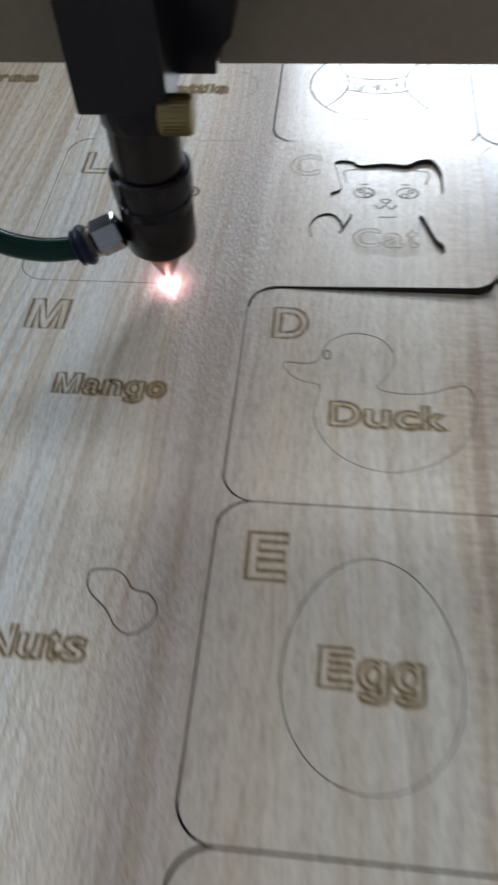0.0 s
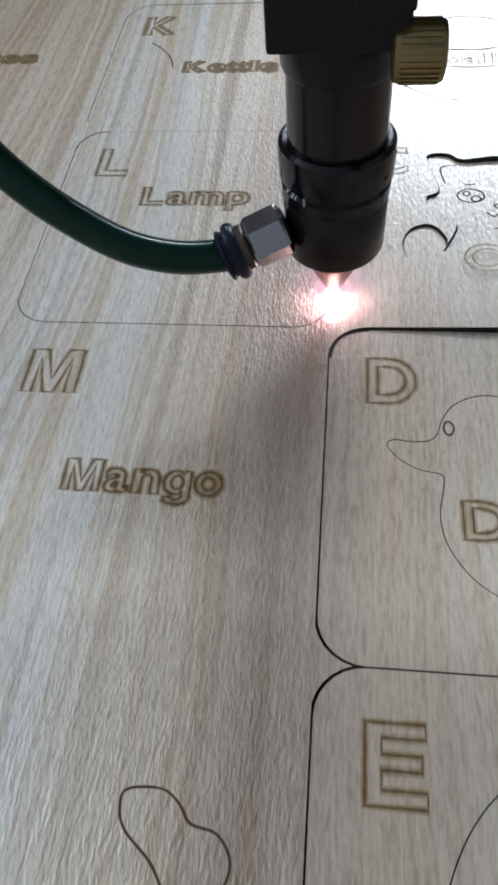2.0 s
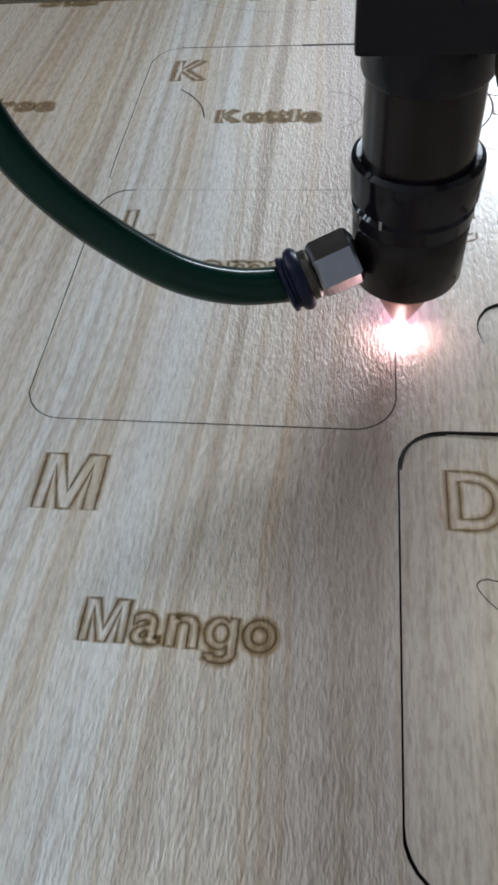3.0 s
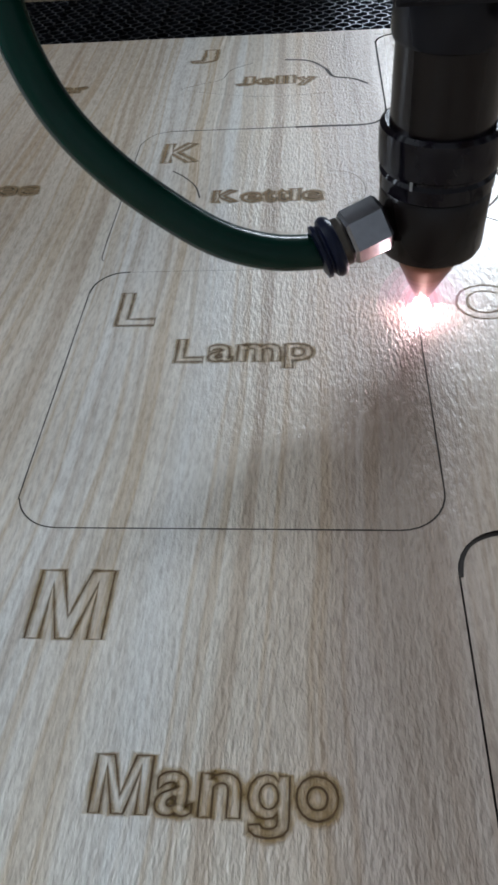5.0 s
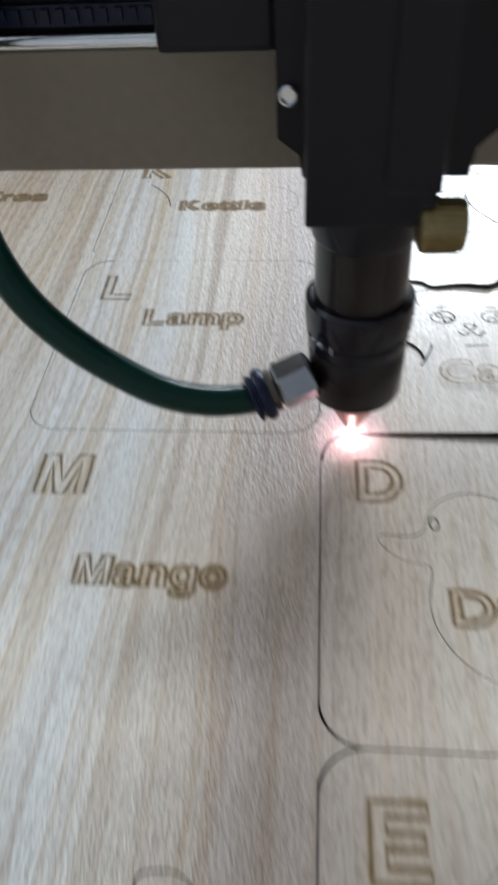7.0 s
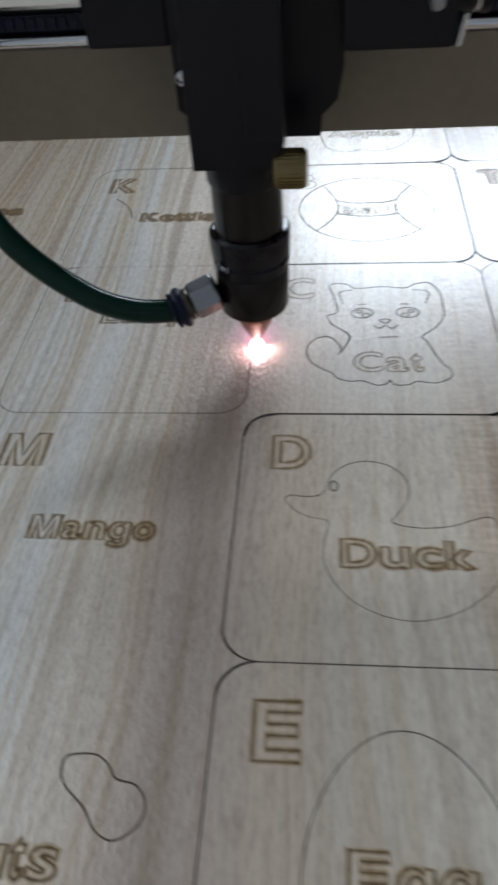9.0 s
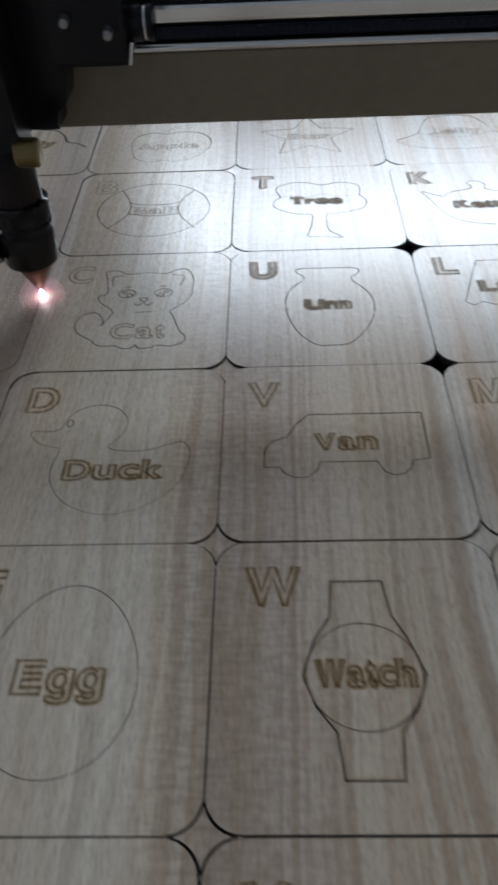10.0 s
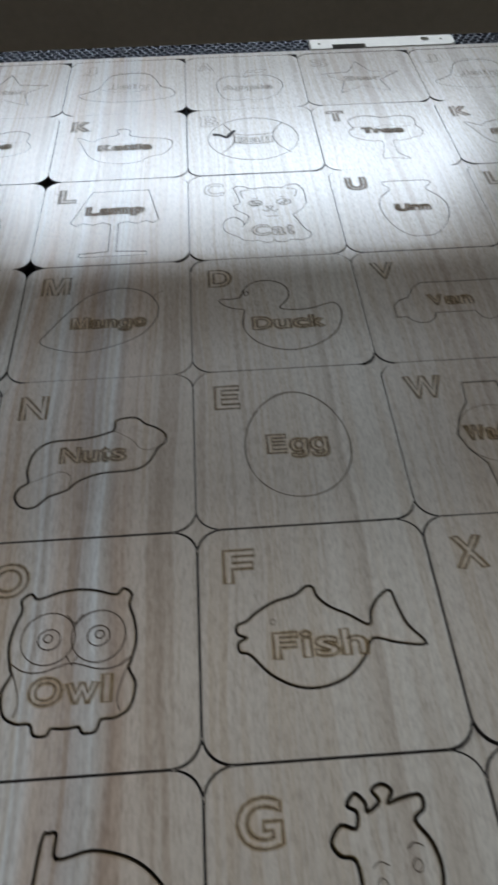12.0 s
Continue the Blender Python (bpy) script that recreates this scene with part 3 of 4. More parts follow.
def drawing(thing, letter, dz=0.0):
    for ln in INNER.get(letter, ()):
        ring = len(ln) > 11 and (Vector(ln[0]) - Vector(ln[-1])).length < 3.2
        part("engraved_line", ribbon([mm(ln)], LINE_WIDTH.get(letter, 0.00032), 0.00006 + dz, ring), BURN, thing)


TILE_LOOKS = {"A": "apple", "B": "ball", "C": "cat", "D": "duck", "E": "egg", "F": "fish", "G": "giraffe", "S": "star", "T": "tree", "U": "urn", "V": "van", "W": "watch", "X": "fir tree", "Y": "blank", "J": "jelly hat", "K": "kettle", "L": "table lamp", "M": "mango", "N": "peanut", "O": "owl", "P": "curved fruit"}


def corner_arc(sx, sy):
    rr = R + KERF * 1.2
    return [(sx * (R - rr * math.cos(i / 7 * math.pi / 2)), sy * (R - rr * math.sin(i / 7 * math.pi / 2))) for i in range(8)]


def alphabet_tile(letter, with_piece=True):
    k = 0.00042 if letter in "OPFGXYB" else 0.0003 if letter in "NW" else KERF
    outer = rounded(k, W - k, -H + k, -k, R)
    if not with_piece:
        outer = [p for p in outer if p[0] > W / 2] + [(-KERF, -k)] + [(x, y - H) for x, y in corner_arc(1, -1)]
    loops = [outer]
    if letter in SHAPES:
        loops.append(grown(cut_outline(letter), GAP.get(letter, 0.0002)))
    tile = part("alphabet_tile", slab(loops, -THICK, 0), [WOOD, CHAR])
    tagged(tile, "pale plywood tile with burnt capital %s and %s cut-out" % (letter, TILE_LOOKS[letter]), "tile", "alphabet tiles")
    if letter in SHAPES and with_piece:
        cut_piece(letter, tile)
    if letter in "ASJBC":
        engravings(tile, letter, 0.0, FAINT, 0.5)
    elif letter in "TKUL":
        engravings(tile, letter, 0.0, FAINT, 1.2)
    else:
        engravings(tile, letter)
    return tile


def cut_piece(letter, parent=None):
    piece = part("cut_out_piece", slab([grown(cut_outline(letter), -GAP.get(letter, 0.0002))], -THICK, 0), [WOOD, CHAR], parent)
    if GAP.get(letter, 0.0) > 0.0002:
        part("burnt_edge", ribbon([grown(cut_outline(letter), -0.0006)], 0.0009, 0.00003, True), SCORCH, piece, "brown scorched edge")
    if parent is not None:
        piece.location.z = -0.00005
        drawing(parent, letter)
    else:
        drawing(piece, letter)
    return piece


def place_of(col, row):
    return col * W, (3 - row) * H


COLUMNS = {0: "SJA", 1: "TKB", 2: "ULC", 3: "VMD", 4: "WNE", 5: "XOF", 6: "YPG"}
rng = random.Random(4)
moving_tile = None
for row, letters in COLUMNS.items():
    for kind_of, letter in enumerate(letters):
        cols = {0: (2, 5), 1: (3, 6), 2: (1, 4)}[kind_of]
        first = None
        for col in cols:
            x, y = place_of(col, row)
            m = Matrix.Translation((x, y, rng.uniform(-0.00025, 0.00005))) @ pose(0, 0, 0, rng.uniform(-0.12, 0.12), rng.uniform(-0.12, 0.12), 0)
            if letter == "C" and col == 1:
                moving_tile = alphabet_tile("C", False)
                moving_tile["label"] = "pale plywood tile with open cat-shaped hole, lying loose on the bed"
                cat = cut_piece("C")
                cat.name = "cat_piece"
                cat.matrix_world = Matrix.Translation((x, y, 0.0))
                tagged(cat, "pale plywood cat with burnt face lines, lying in its tile", "puzzle piece")
                moving_tile.matrix_world = Matrix.Translation((x, y, 0.0))
                continue
            if first is None:
                first = alphabet_tile(letter)
                first.matrix_world = m
                if letter == "B":
                    part("open_gap", ribbon([mm(smooth_line([(0.2, -73), (1.2, -77.5), (4, -81), (9, -82.3), (25, -82.3), (45, -82.3), (66, -82.3), (72, -82.2), (76.5, -80.5), (79, -77)], False))], 0.0008, 0.00008), CHAR, first, "dark open gap in the cut")
                if letter == "D":
                    part("open_gap", ribbon([mm(smooth_line([(0.2, -9.5), (0.9, -5.8), (2.7, -2.7), (5.8, -0.9), (9.5, -0.2)], False))], 0.0009, 0.00008), CHAR, first, "dark open gap in the cut")
            else:
                again = copy_thing(first, m)
                if letter in "DEKT":
                    part("burnt_edge", ribbon([cut_outline(letter)], 0.0007 if letter == "D" else 0.0005, 0.00007, True), BURN, again, "dark scorched cut edge")
                if letter == "B":
                    part("open_gap", ribbon([mm(smooth_line([(15.8, -33.4), (20.5, -34.6), (24.3, -37.8), (26.8, -33.5), (29.8, -29)], False))], 0.0030, 0.00008), CHAR, again, "dark open gap in the cut")


# ---- waste stars between the tile corners ----
def star_outline():
    """Concave four-pointed outline, anticlockwise from the right-hand point."""
    return corner_arc(1, 1)[::-1] + corner_arc(-1, 1) + corner_arc(-1, -1)[::-1] + corner_arc(1, -1)


def waste_star(x, y, z):
    pts = star_outline()
    pts = [p for i, p in enumerate(pts) if (Vector(p) - Vector(pts[i - 1])).length > 1e-5]
    ob = part("waste_star", slab([[(a * 0.985, b * 0.985) for a, b in pts]], -THICK, 0), [WOOD, CHAR])
    ob.matrix_world = Matrix.Translation((x, y, z)) @ pose(0, 0, 0, rng.uniform(-0.8, 0.8), rng.uniform(-0.8, 0.8), 0)
    return tagged(ob, "small four-pointed plywood offcut between tile corners", "offcut", "offcuts between tiles")


for k in range(2, 7):
    for j in range(-3, 3):
        if (k, j) not in ((3, 1), (3, 0), (4, 2)):
            waste_star(k * W, j * H, rng.uniform(-0.0009, -0.0002))


# ---- the sheet round the tiles ----
def edge_fillet(x, y, quads):
    """The bit of sheet that fills the rounded corners beside a straight edge."""
    out = []
    for sx, sy in quads:
        arc = corner_arc(sx, sy)
        out.append([(x, y)] + [(x + max(a, 0.0), y + sy * max(b * sy, 0.0)) for a, b in arc])
    return out


TOP_Y, LOW_Y, LEFT_X, RIGHT_X = 0.2535, -0.46, -0.30, 0.63
sheet_bm = slab([[(LEFT_X, LOW_Y), (W - KERF, LOW_Y), (W - KERF, TOP_Y), (LEFT_X, TOP_Y)]], -THICK, 0)
slab([[(W - KERF, 3 * H + KERF), (7 * W + KERF, 3 * H + KERF), (7 * W + KERF, TOP_Y), (W - KERF, TOP_Y)]], -THICK, 0, sheet_bm)
slab([[(7 * W + KERF, LOW_Y), (RIGHT_X, LOW_Y), (RIGHT_X, TOP_Y), (7 * W + KERF, TOP_Y)]], -THICK, 0, sheet_bm)
slab([[(W - KERF, LOW_Y), (7 * W + KERF, LOW_Y), (7 * W + KERF, -4 * H - KERF), (W - KERF, -4 * H - KERF)]], -THICK, 0, sheet_bm)
for j in range(-4, 4):
    for q in ((1, 1), (1, -1)):
        if (j, q[1]) not in ((0, 1), (0, -1), (1, -1)) and -4 < j + (q[1] > 0) * 0.5 and not (j == 3 and q[1] > 0) and not (j == -4 and q[1] < 0):
            for lp in edge_fillet(W - KERF, j * H, [q]):
                slab([lp], -THICK, -0.00002, sheet_bm)
for k in range(2, 8):
    for q in ((1, -1), (-1, -1)):
        if not (k == 7 and q[0] > 0):
            for lp in edge_fillet(k * W, 3 * H + KERF, [q]):
                slab([lp], -THICK, -0.00002, sheet_bm)
sheet = tagged(part("plywood_sheet", sheet_bm, [WOOD, CHAR]), "pale streaky plywood sheet, partly laser-cut, lying on the honeycomb bed", "plywood sheet")


# burnt marks on the still uncut part of the sheet
def marked_column(col, rows):
    for row in rows:
        letter = COLUMNS[row][{0: 1, -1: 0}[col]]
        x, y = place_of(col, row)
        holder = new("engraved_design")
        holder.location = (x, y, 0)
        tagged(holder, ("burnt capital %s and word on the plywood sheet" if col == 0 else "smudged burnt word beginning with %s on the plywood sheet") % letter, "engraving", "engravings on the sheet")
        engravings(holder, letter, 0.0, FAINT if row < 2 else BURN, 1.0 if row > 1 else 1.5, col == 0)


marked_column(0, range(0, 6))
marked_column(-1, range(0, 4))


def sheet_line(name, lines, width, ink=CHAR, closed=False):
    return part(name, ribbon([mm(smooth_line(l, closed, 5)) for l in lines], width, 0.00004, closed), ink, sheet)


A9 = [(9 - 9 * math.sin(a * math.pi / 12), 9 - 9 * math.cos(a * math.pi / 12)) for a in range(7)]
sheet_line("cut_line", [A9 + [(0, 30), (0, 50), (0, 73.5)]], 0.0003)
sheet_line("cut_line", [[(9, 0), (20, 0), (35, 0), (51.2, 0)]], 0.0003)
sheet_line("cut_line", [[(0, 73.5), (0.7, 77), (2.6, 80), (5.5, 82), (9, 82.5)]], 0.0006)
sheet_line("cut_line", [[(9, 82.5), (30, 82.5), (60, 82.5), (71, 82.5)]], 0.00013, BURN)
sheet_line("cut_line", [[(1, 88), (0, 92), (0, 120), (0, 150), (0.5, 157), (4, 163), (9, 165)]], 0.00032)
sheet_line("cut_line", [[(9, 165), (30, 165), (55, 165)]], 0.0006)
sheet_line("cut_line", [[(50, 165), (60, 165.1), (71, 165), (76, 166.5), (79, 170)]], 0.0014)
sheet_line("cut_line", [[(79, 170), (79.8, 180), (79.7, 210), (79.7, 240)]], 0.0005)
sheet_line("cut_line", [[(71, 82.5), (62, 82.6), (50, 82.5)]], 0.00012, BURN)
sheet_line("cut_line", [[(50.3, -105.8), (56, -105.2), (59.3, -107.2), (61.5, -110), (66, -111.2), (68.5, -115), (67.2, -119.2), (63, -121.8), (59, -120), (56, -116), (51.3, -112), (49.8, -109)]], 0.0005, BURN, True)
sheet_line("cut_line", [[(13, 137), (17, 133), (21, 127), (23, 120)]], 0.0005)
sheet_line("cut_line", [[(60, 134), (66, 133), (70, 127), (70, 118), (64, 113)]], 0.0002, BURN)
sheet_line("cut_line", [[(8, 200), (14, 203.5), (22, 207.5), (25, 216.5), (33, 222.5)]], 0.0003, BURN)
sheet_line("cut_line", [[(45, 224.5), (54, 222.5), (60, 214.5), (63, 206.5), (70, 203.5), (75, 198.5)]], 0.0013)
sheet_line("cut_line", [[(8, 200), (20, 195), (40, 190.5), (60, 192)]], 0.00016, BURN)


# fresh cut behind the beam: short burnt pieces that come up as the beam passes
FRESH = []
track = [(51 + i * 2.5, 0.0) for i in range(8)] + [(71 + 9 * math.sin(a * math.pi / 16), 9 - 9 * math.cos(a * math.pi / 16)) for a in range(9)] + [(80.0, 9 + 4.0 * i) for i in range(1, 17)] + [(71 + 9 * math.cos(a * math.pi / 16), 73.5 + 9 * math.sin(a * math.pi / 16)) for a in range(9)]
for a, b in zip(track, track[1:]):
    if (Vector(a) - Vector(b)).length < 0.01:
        continue
    lean = -0.35 * min(1.0, max(0.0, (a[0] - 71) / 9))
    seg = part("burnt_cut", ribbon([mm([(a[0] + lean, a[1]), ((a[0] + b[0]) / 2 + lean, (a[1] + b[1]) / 2), (b[0] + lean, b[1])])], 0.00036, 0.0), CHAR)
    tagged(seg, "thin charred line freshly cut into the plywood", "cut line", "fresh cut lines")
    FRESH.append((seg, a))


# ---- honeycomb bed, frame and machine body ----
def honeycomb(x0, x1, y0, y1, pitch, z0, z1):
    bm = bmesh.new()
    r = pitch / math.sqrt(3)
    rows, cols = int((y1 - y0) / (1.5 * r)), int((x1 - x0) / pitch)
    for j in range(rows):
        for i in range(cols):
            cx, cy = x0 + (i + 0.5 * (j % 2)) * pitch, y0 + j * 1.5 * r
            ring = [(cx + r * math.sin(a * math.pi / 3), cy + r * math.cos(a * math.pi / 3)) for a in range(4)]
            v = [(bm.verts.new((x, y, z0)), bm.verts.new((x, y, z1 + 0.0004 * ((i * 7 + j * 3) % 3)))) for x, y in ring]
            for p, q in zip(v, v[1:]):
                bm.faces.new((p[0], q[0], q[1], p[1]))
    return bm


def honeycomb_rims(x0, x1, y0, y1, pitch, z):
    bm = bmesh.new()
    r = pitch / math.sqrt(3)
    for j in range(int((y1 - y0) / (1.5 * r))):
        for i in range(int((x1 - x0) / pitch)):
            cx, cy = x0 + (i + 0.5 * (j % 2)) * pitch, y0 + j * 1.5 * r
            ring = [(cx + r * math.sin(a * math.pi / 3), cy + r * math.cos(a * math.pi / 3)) for a in range(4)]
            ribbon([ring], 0.0007 + 0.0003 * ((i * 5 + j * 3) % 4) / 3, z + 0.0004 * ((i * 7 + j * 3) % 3), False, bm)
    return bm


bed = new("honeycomb_bed")
tagged(bed, "dark steel honeycomb cutting bed under the plywood", "cutting bed", kind="structure")
part("honeycomb", honeycomb(-0.16, 0.66, 0.235, 0.342, 0.0055, -0.012, -0.0034), BED, bed)["kind"] = "stuff"
part("honeycomb_rim", honeycomb_rims(-0.16, 0.66, 0.235, 0.342, 0.0055, -0.00335), BED, bed)["kind"] = "stuff"
part("tray", box(-0.45, 0.95, -0.75, 0.345, -0.016, -0.012), BED, bed)
part("frame_bar", box(-0.45, 0.95, 0.343, 0.359, -0.03, 0.002, bevel=0.0015), ALU, bed)
part("frame_bar", box(-0.45, 0.95, -0.77, -0.752, -0.03, 0.0, bevel=0.0015), ALU, bed)

body = new("laser_cutter_body")
tagged(body, "cream painted steel housing of a laser cutter", "machine", kind="structure")
part("back_panel", box(-0.55, 0.072, 0.362, 0.374, -0.4, 0.055, bevel=0.001), CREAM, body)
part("back_panel", box(0.072, 1.05, 0.362, 0.374, -0.4, 0.006, bevel=0.001), CREAM, body)
# unseen block, added to keep light off the sheet's rear left
part("rear_light_blocker", box(-0.90, 0.072, 0.376, 0.50, -0.40, 0.245, bevel=0.004), BLOCKER_GREY, body)
part("side_panel", box(-0.56, -0.55, -0.82, 0.374, -0.4, 0.055), CREAM, body)
part("side_panel", box(1.05, 1.06, -0.82, 0.374, -0.4, 0.055), CREAM, body)
part("front_panel", box(-0.55, 1.05, -0.82, -0.81, -0.4, 0.0), CREAM, body)
part("base", box(-0.55, 1.05, -0.80, 0.36, -0.95, -0.41), CREAM, body)

# bracket on the bed beside the sheet
bracket = part("metal_bracket", slab([[(0.412, 0.2542), (0.4265, 0.2542), (0.4275, 0.2555), (0.4275, 0.2610), (0.4520, 0.2610), (0.4520, 0.2542), (0.514, 0.2542), (0.518, 0.2580), (0.518, 0.2700), (0.514, 0.2735), (0.503, 0.2735), (0.501, 0.2750), (0.450, 0.2750), (0.430, 0.2725), (0.412, 0.2725)],
                                      circle(0.497, 0.2650, 0.0034, 0.0036, 16), circle(0.5085, 0.2640, 0.0013, 0.0016, 12), circle(0.4185, 0.2630, 0.0013, 0.0016, 12)], -0.0034, 0.0006), [PLATE, PLATE])
tagged(bracket, "ivory painted flat metal bracket with notch and holes", "bracket")


# ---- gantry ----
gantry = new("gantry")
tagged(gantry, "grey gantry beam with polished steel guide rails", "gantry beam")
GX0, GX1 = -0.44, 0.94
part("front_cover", box(GX0, GX1, 0.024, 0.027, 0.0615, 0.0875, bevel=0.0006), OLIVE, gantry)
part("lower_rail", turned([(0.0016, 0), (0.0016, GX1 - GX0)], 16, along((GX0, 0.0245, 0.0892), (GX1, 0.0245, 0.0892))), STEEL, gantry, smooth=True)
part("channel", box(GX0, GX1, 0.027, 0.040, 0.0875, 0.1055, bevel=0.0005), BLACK, gantry)
belt = box(GX0, GX1, 0.0252, 0.0262, 0.0918, 0.0958)
for i in range(int((GX1 - GX0) / 0.003)):
    add_box(belt, GX0 + i * 0.003, GX0 + i * 0.003 + 0.0014, 0.0242, 0.0252, 0.0924, 0.0952)
part("drive_belt", belt, NAVY, gantry, "black toothed rubber belt")
part("upper_rail", box(GX0, GX1, 0.023, 0.034, 0.0975, 0.1035, bevel=0.0012), STEEL, gantry)
part("beam", box(GX0, GX1, 0.040, 0.085, 0.1000, 0.1550, bevel=0.002), BLACK, gantry)
part("end_carriage", box(GX0 - 0.03, GX0, -0.03, 0.11, 0.02, 0.16, bevel=0.004), BLACK, gantry)
part("end_carriage", box(GX1, GX1 + 0.03, -0.03, 0.11, 0.02, 0.16, bevel=0.004), BLACK, gantry)

# ---- laser head; its origin is the point of the beam on the sheet ----
head = new("laser_cutting_unit")
tagged(head, "black laser cutting unit with lens tube and green air hose", "laser cutter")
part("nozzle", turned([(0.0010, 0.0045), (0.0016, 0.0043), (0.0062, 0.0138), (0.0074, 0.0160), (0.0074, 0.0190)], 40), COPPER, head, "copper cone nozzle", True)
part("lower_collar", turned([(0.0080, 0.0155), (0.0098, 0.0156), (0.0106, 0.0160), (0.0110, 0.0170), (0.0112, 0.0288), (0.0107, 0.0296), (0.0100, 0.0298)], 56), TUBE_BLACK, head, "", True)
part("lens_collar", turned([(0.0106, 0.0300), (0.0114, 0.0302), (0.0115, 0.0330), (0.0109, 0.0337), (0.0109, 0.0342), (0.0119, 0.0350), (0.0121, 0.0405), (0.0119, 0.0420), (0.0110, 0.0427), (0.0103, 0.0427)], 56), GLOSS, head, "glossy black threaded collar", True)
part("joint_ring", turned([(0.0101, 0.0297), (0.01075, 0.0298), (0.01075, 0.0300), (0.0101, 0.0301)], 48), BLACK, head, "thin dark joint line", True)
part("white_mark", ribbon([[(0.0, -0.0009), (0.0, 0.0), (0.0, 0.0009)]], 0.0007, 0.0), ALU, head, "small pale rubbed mark").matrix_basis = Matrix.Translation((-0.0062, -0.0102, 0.0340)) @ pose(0, 0, 0, 90, 0, -31)
part("lens_tube", turned([(0.0101, 0.0420), (0.0101, 0.0720)], 56), TUBE_BLACK, head, "", True)
part("clamp_block", box(-0.0120, 0.0115, -0.0150, 0.0070, 0.0688, 0.1500, bevel=0.0008), BLACK, head)
part("clamp_ring", turned([(0.0100, 0.0596), (0.0107, 0.0600), (0.0110, 0.0608), (0.0110, 0.0676), (0.0106, 0.0692)], 48), BLACK, head, "", True)
knob = part("thumb_screw", turned([(0.0034, 0), (0.0046, 0.0004), (0.0048, 0.0012), (0.0048, 0.0078), (0.0045, 0.0085), (0.0034, 0.0088)], 40, along((0.0086, -0.0132, 0.0683), (0.02, -0.0132, 0.0683))), BRASS, head, "knurled brass thumb screw", True)
ribs = bmesh.new()
for i in range(30):
    a = 2 * math.pi * i / 30
    add_box(ribs, 0.0111, 0.0175, -0.00020, 0.00020, 0.0046, 0.00502, m=Matrix.Translation((-0.0012, -0.0132, 0.0683)) @ Matrix.Rotation(a, 4, "X"))
part("knurling", ribs, BRASS, knob)
mount = bmesh.new()
mount_pts = [(-0.0178, 0.0760), (-0.0135, 0.0725), (-0.0128, 0.0678), (0.0205, 0.0678), (0.0210, 0.0735), (0.0250, 0.0775), (0.0265, 0.0860), (0.0265, 0.1500), (-0.0178, 0.1500)]
lo = [mount.verts.new((x, 0.0070, z)) for x, z in mount_pts]
hi = [mount.verts.new((x, 0.0220, z)) for x, z in mount_pts]
mount.faces.new(lo), mount.faces.new(hi[::-1])
for i in range(len(lo)):
    j = (i + 1) % len(lo)
    mount.faces.new((lo[j], lo[i], hi[i], hi[j]))
part("mirror_mount", mount, BLACK, head)
part("front_plate", box(0.0020, 0.0118, -0.0165, -0.0148, 0.0760, 0.1480, bevel=0.0006), BLACK, head)
for x, z in ((-0.0155, 0.0845),):
    sc = part("socket_screw", turned([(0.0020, 0), (0.0020, 0.0010), (0.0015, 0.0013), (0.0014, 0.0002)], 20, along((x, 0.0070, z), (x, -0.03, z))), STEEL, head, "small steel socket screw", True)
part("side_arm", box(0.0255, 0.0520, -0.0060, 0.0220, 0.0930, 0.1180, bevel=0.0018), BLACK, head)
part("arm_knob", turned([(0.0045, 0), (0.0052, 0.0006), (0.0052, 0.0080), (0.0045, 0.0086)], 28, along((0.0440, 0.0020, 0.1180), (0.0440, 0.0020, 0.13))), BLACK, head, "", True)
part("coupling", turned([(0.0040, 0), (0.0058, 0.0004), (0.0060, 0.0012), (0.0060, 0.0060), (0.0052, 0.0068), (0.0052, 0.0078), (0.0060, 0.0084), (0.0060, 0.0100), (0.0040, 0.0104)], 32, along((0.0500, 0.0050, 0.1035), (0.07, 0.0050, 0.1035))), BLACK, head, "ribbed black belt coupling", True)
part("steel_ring", turned([(0.0053, 0), (0.0056, 0.0003), (0.0056, 0.0009), (0.0053, 0.0012)], 32, along((0.0568, 0.0050, 0.1035), (0.07, 0.0050, 0.1035))), STEEL, head, "thin bright steel ring", True)
part("steel_clip", box(-0.0006, 0.0006, -0.0020, 0.0020, -0.0035, 0.0035, bevel=0.0003, m=Matrix.Translation((0.0524, -0.0055, 0.0975)) @ pose(0, 0, 0, 0, 12, 20)), STEEL, head, "small bright steel clip")
part("cable_strap", box(-0.0080, 0.0080, -0.0012, 0.0012, -0.0003, 0.0003, bevel=0.0002, m=Matrix.Translation((0.0400, -0.0035, 0.1230)) @ pose(0, 0, 0, 0, 38, 0)), PLATE, head, "pale plastic strap")
for x, y in ((0.0315, -0.0035), (0.0395, -0.0040)):
    part("cap_screw", turned([(0.0012, 0), (0.0012, 0.0012), (0.0021, 0.0014), (0.0021, 0.0034), (0.0017, 0.0038), (0.0010, 0.0030)], 20, along((x, y, 0.1178), (x, y, 0.13))), STEEL, head, "bright steel cap screw", True)
for x, z in ((0.0330, 0.1085), (0.0465, 0.1045)):
    part("adjusting_screw", turned([(0.0016, 0), (0.0016, 0.0040), (0.0010, 0.0046)], 16, along((x, -0.0060, z), (x, -0.02, z - 0.002))), ALU, head, "small steel adjusting screw", True)
part("left_arm", box(-0.0400, -0.0175, 0.0080, 0.0225, 0.0915, 0.1250, bevel=0.0015), BLACK, head)

# the lens barrel hangs a little higher than the nozzle's tip
for ob in head.children:
    if ob.name.startswith(("lower_collar", "lens_collar", "joint_ring", "white_mark")):
        ob.location.z += 0.0024

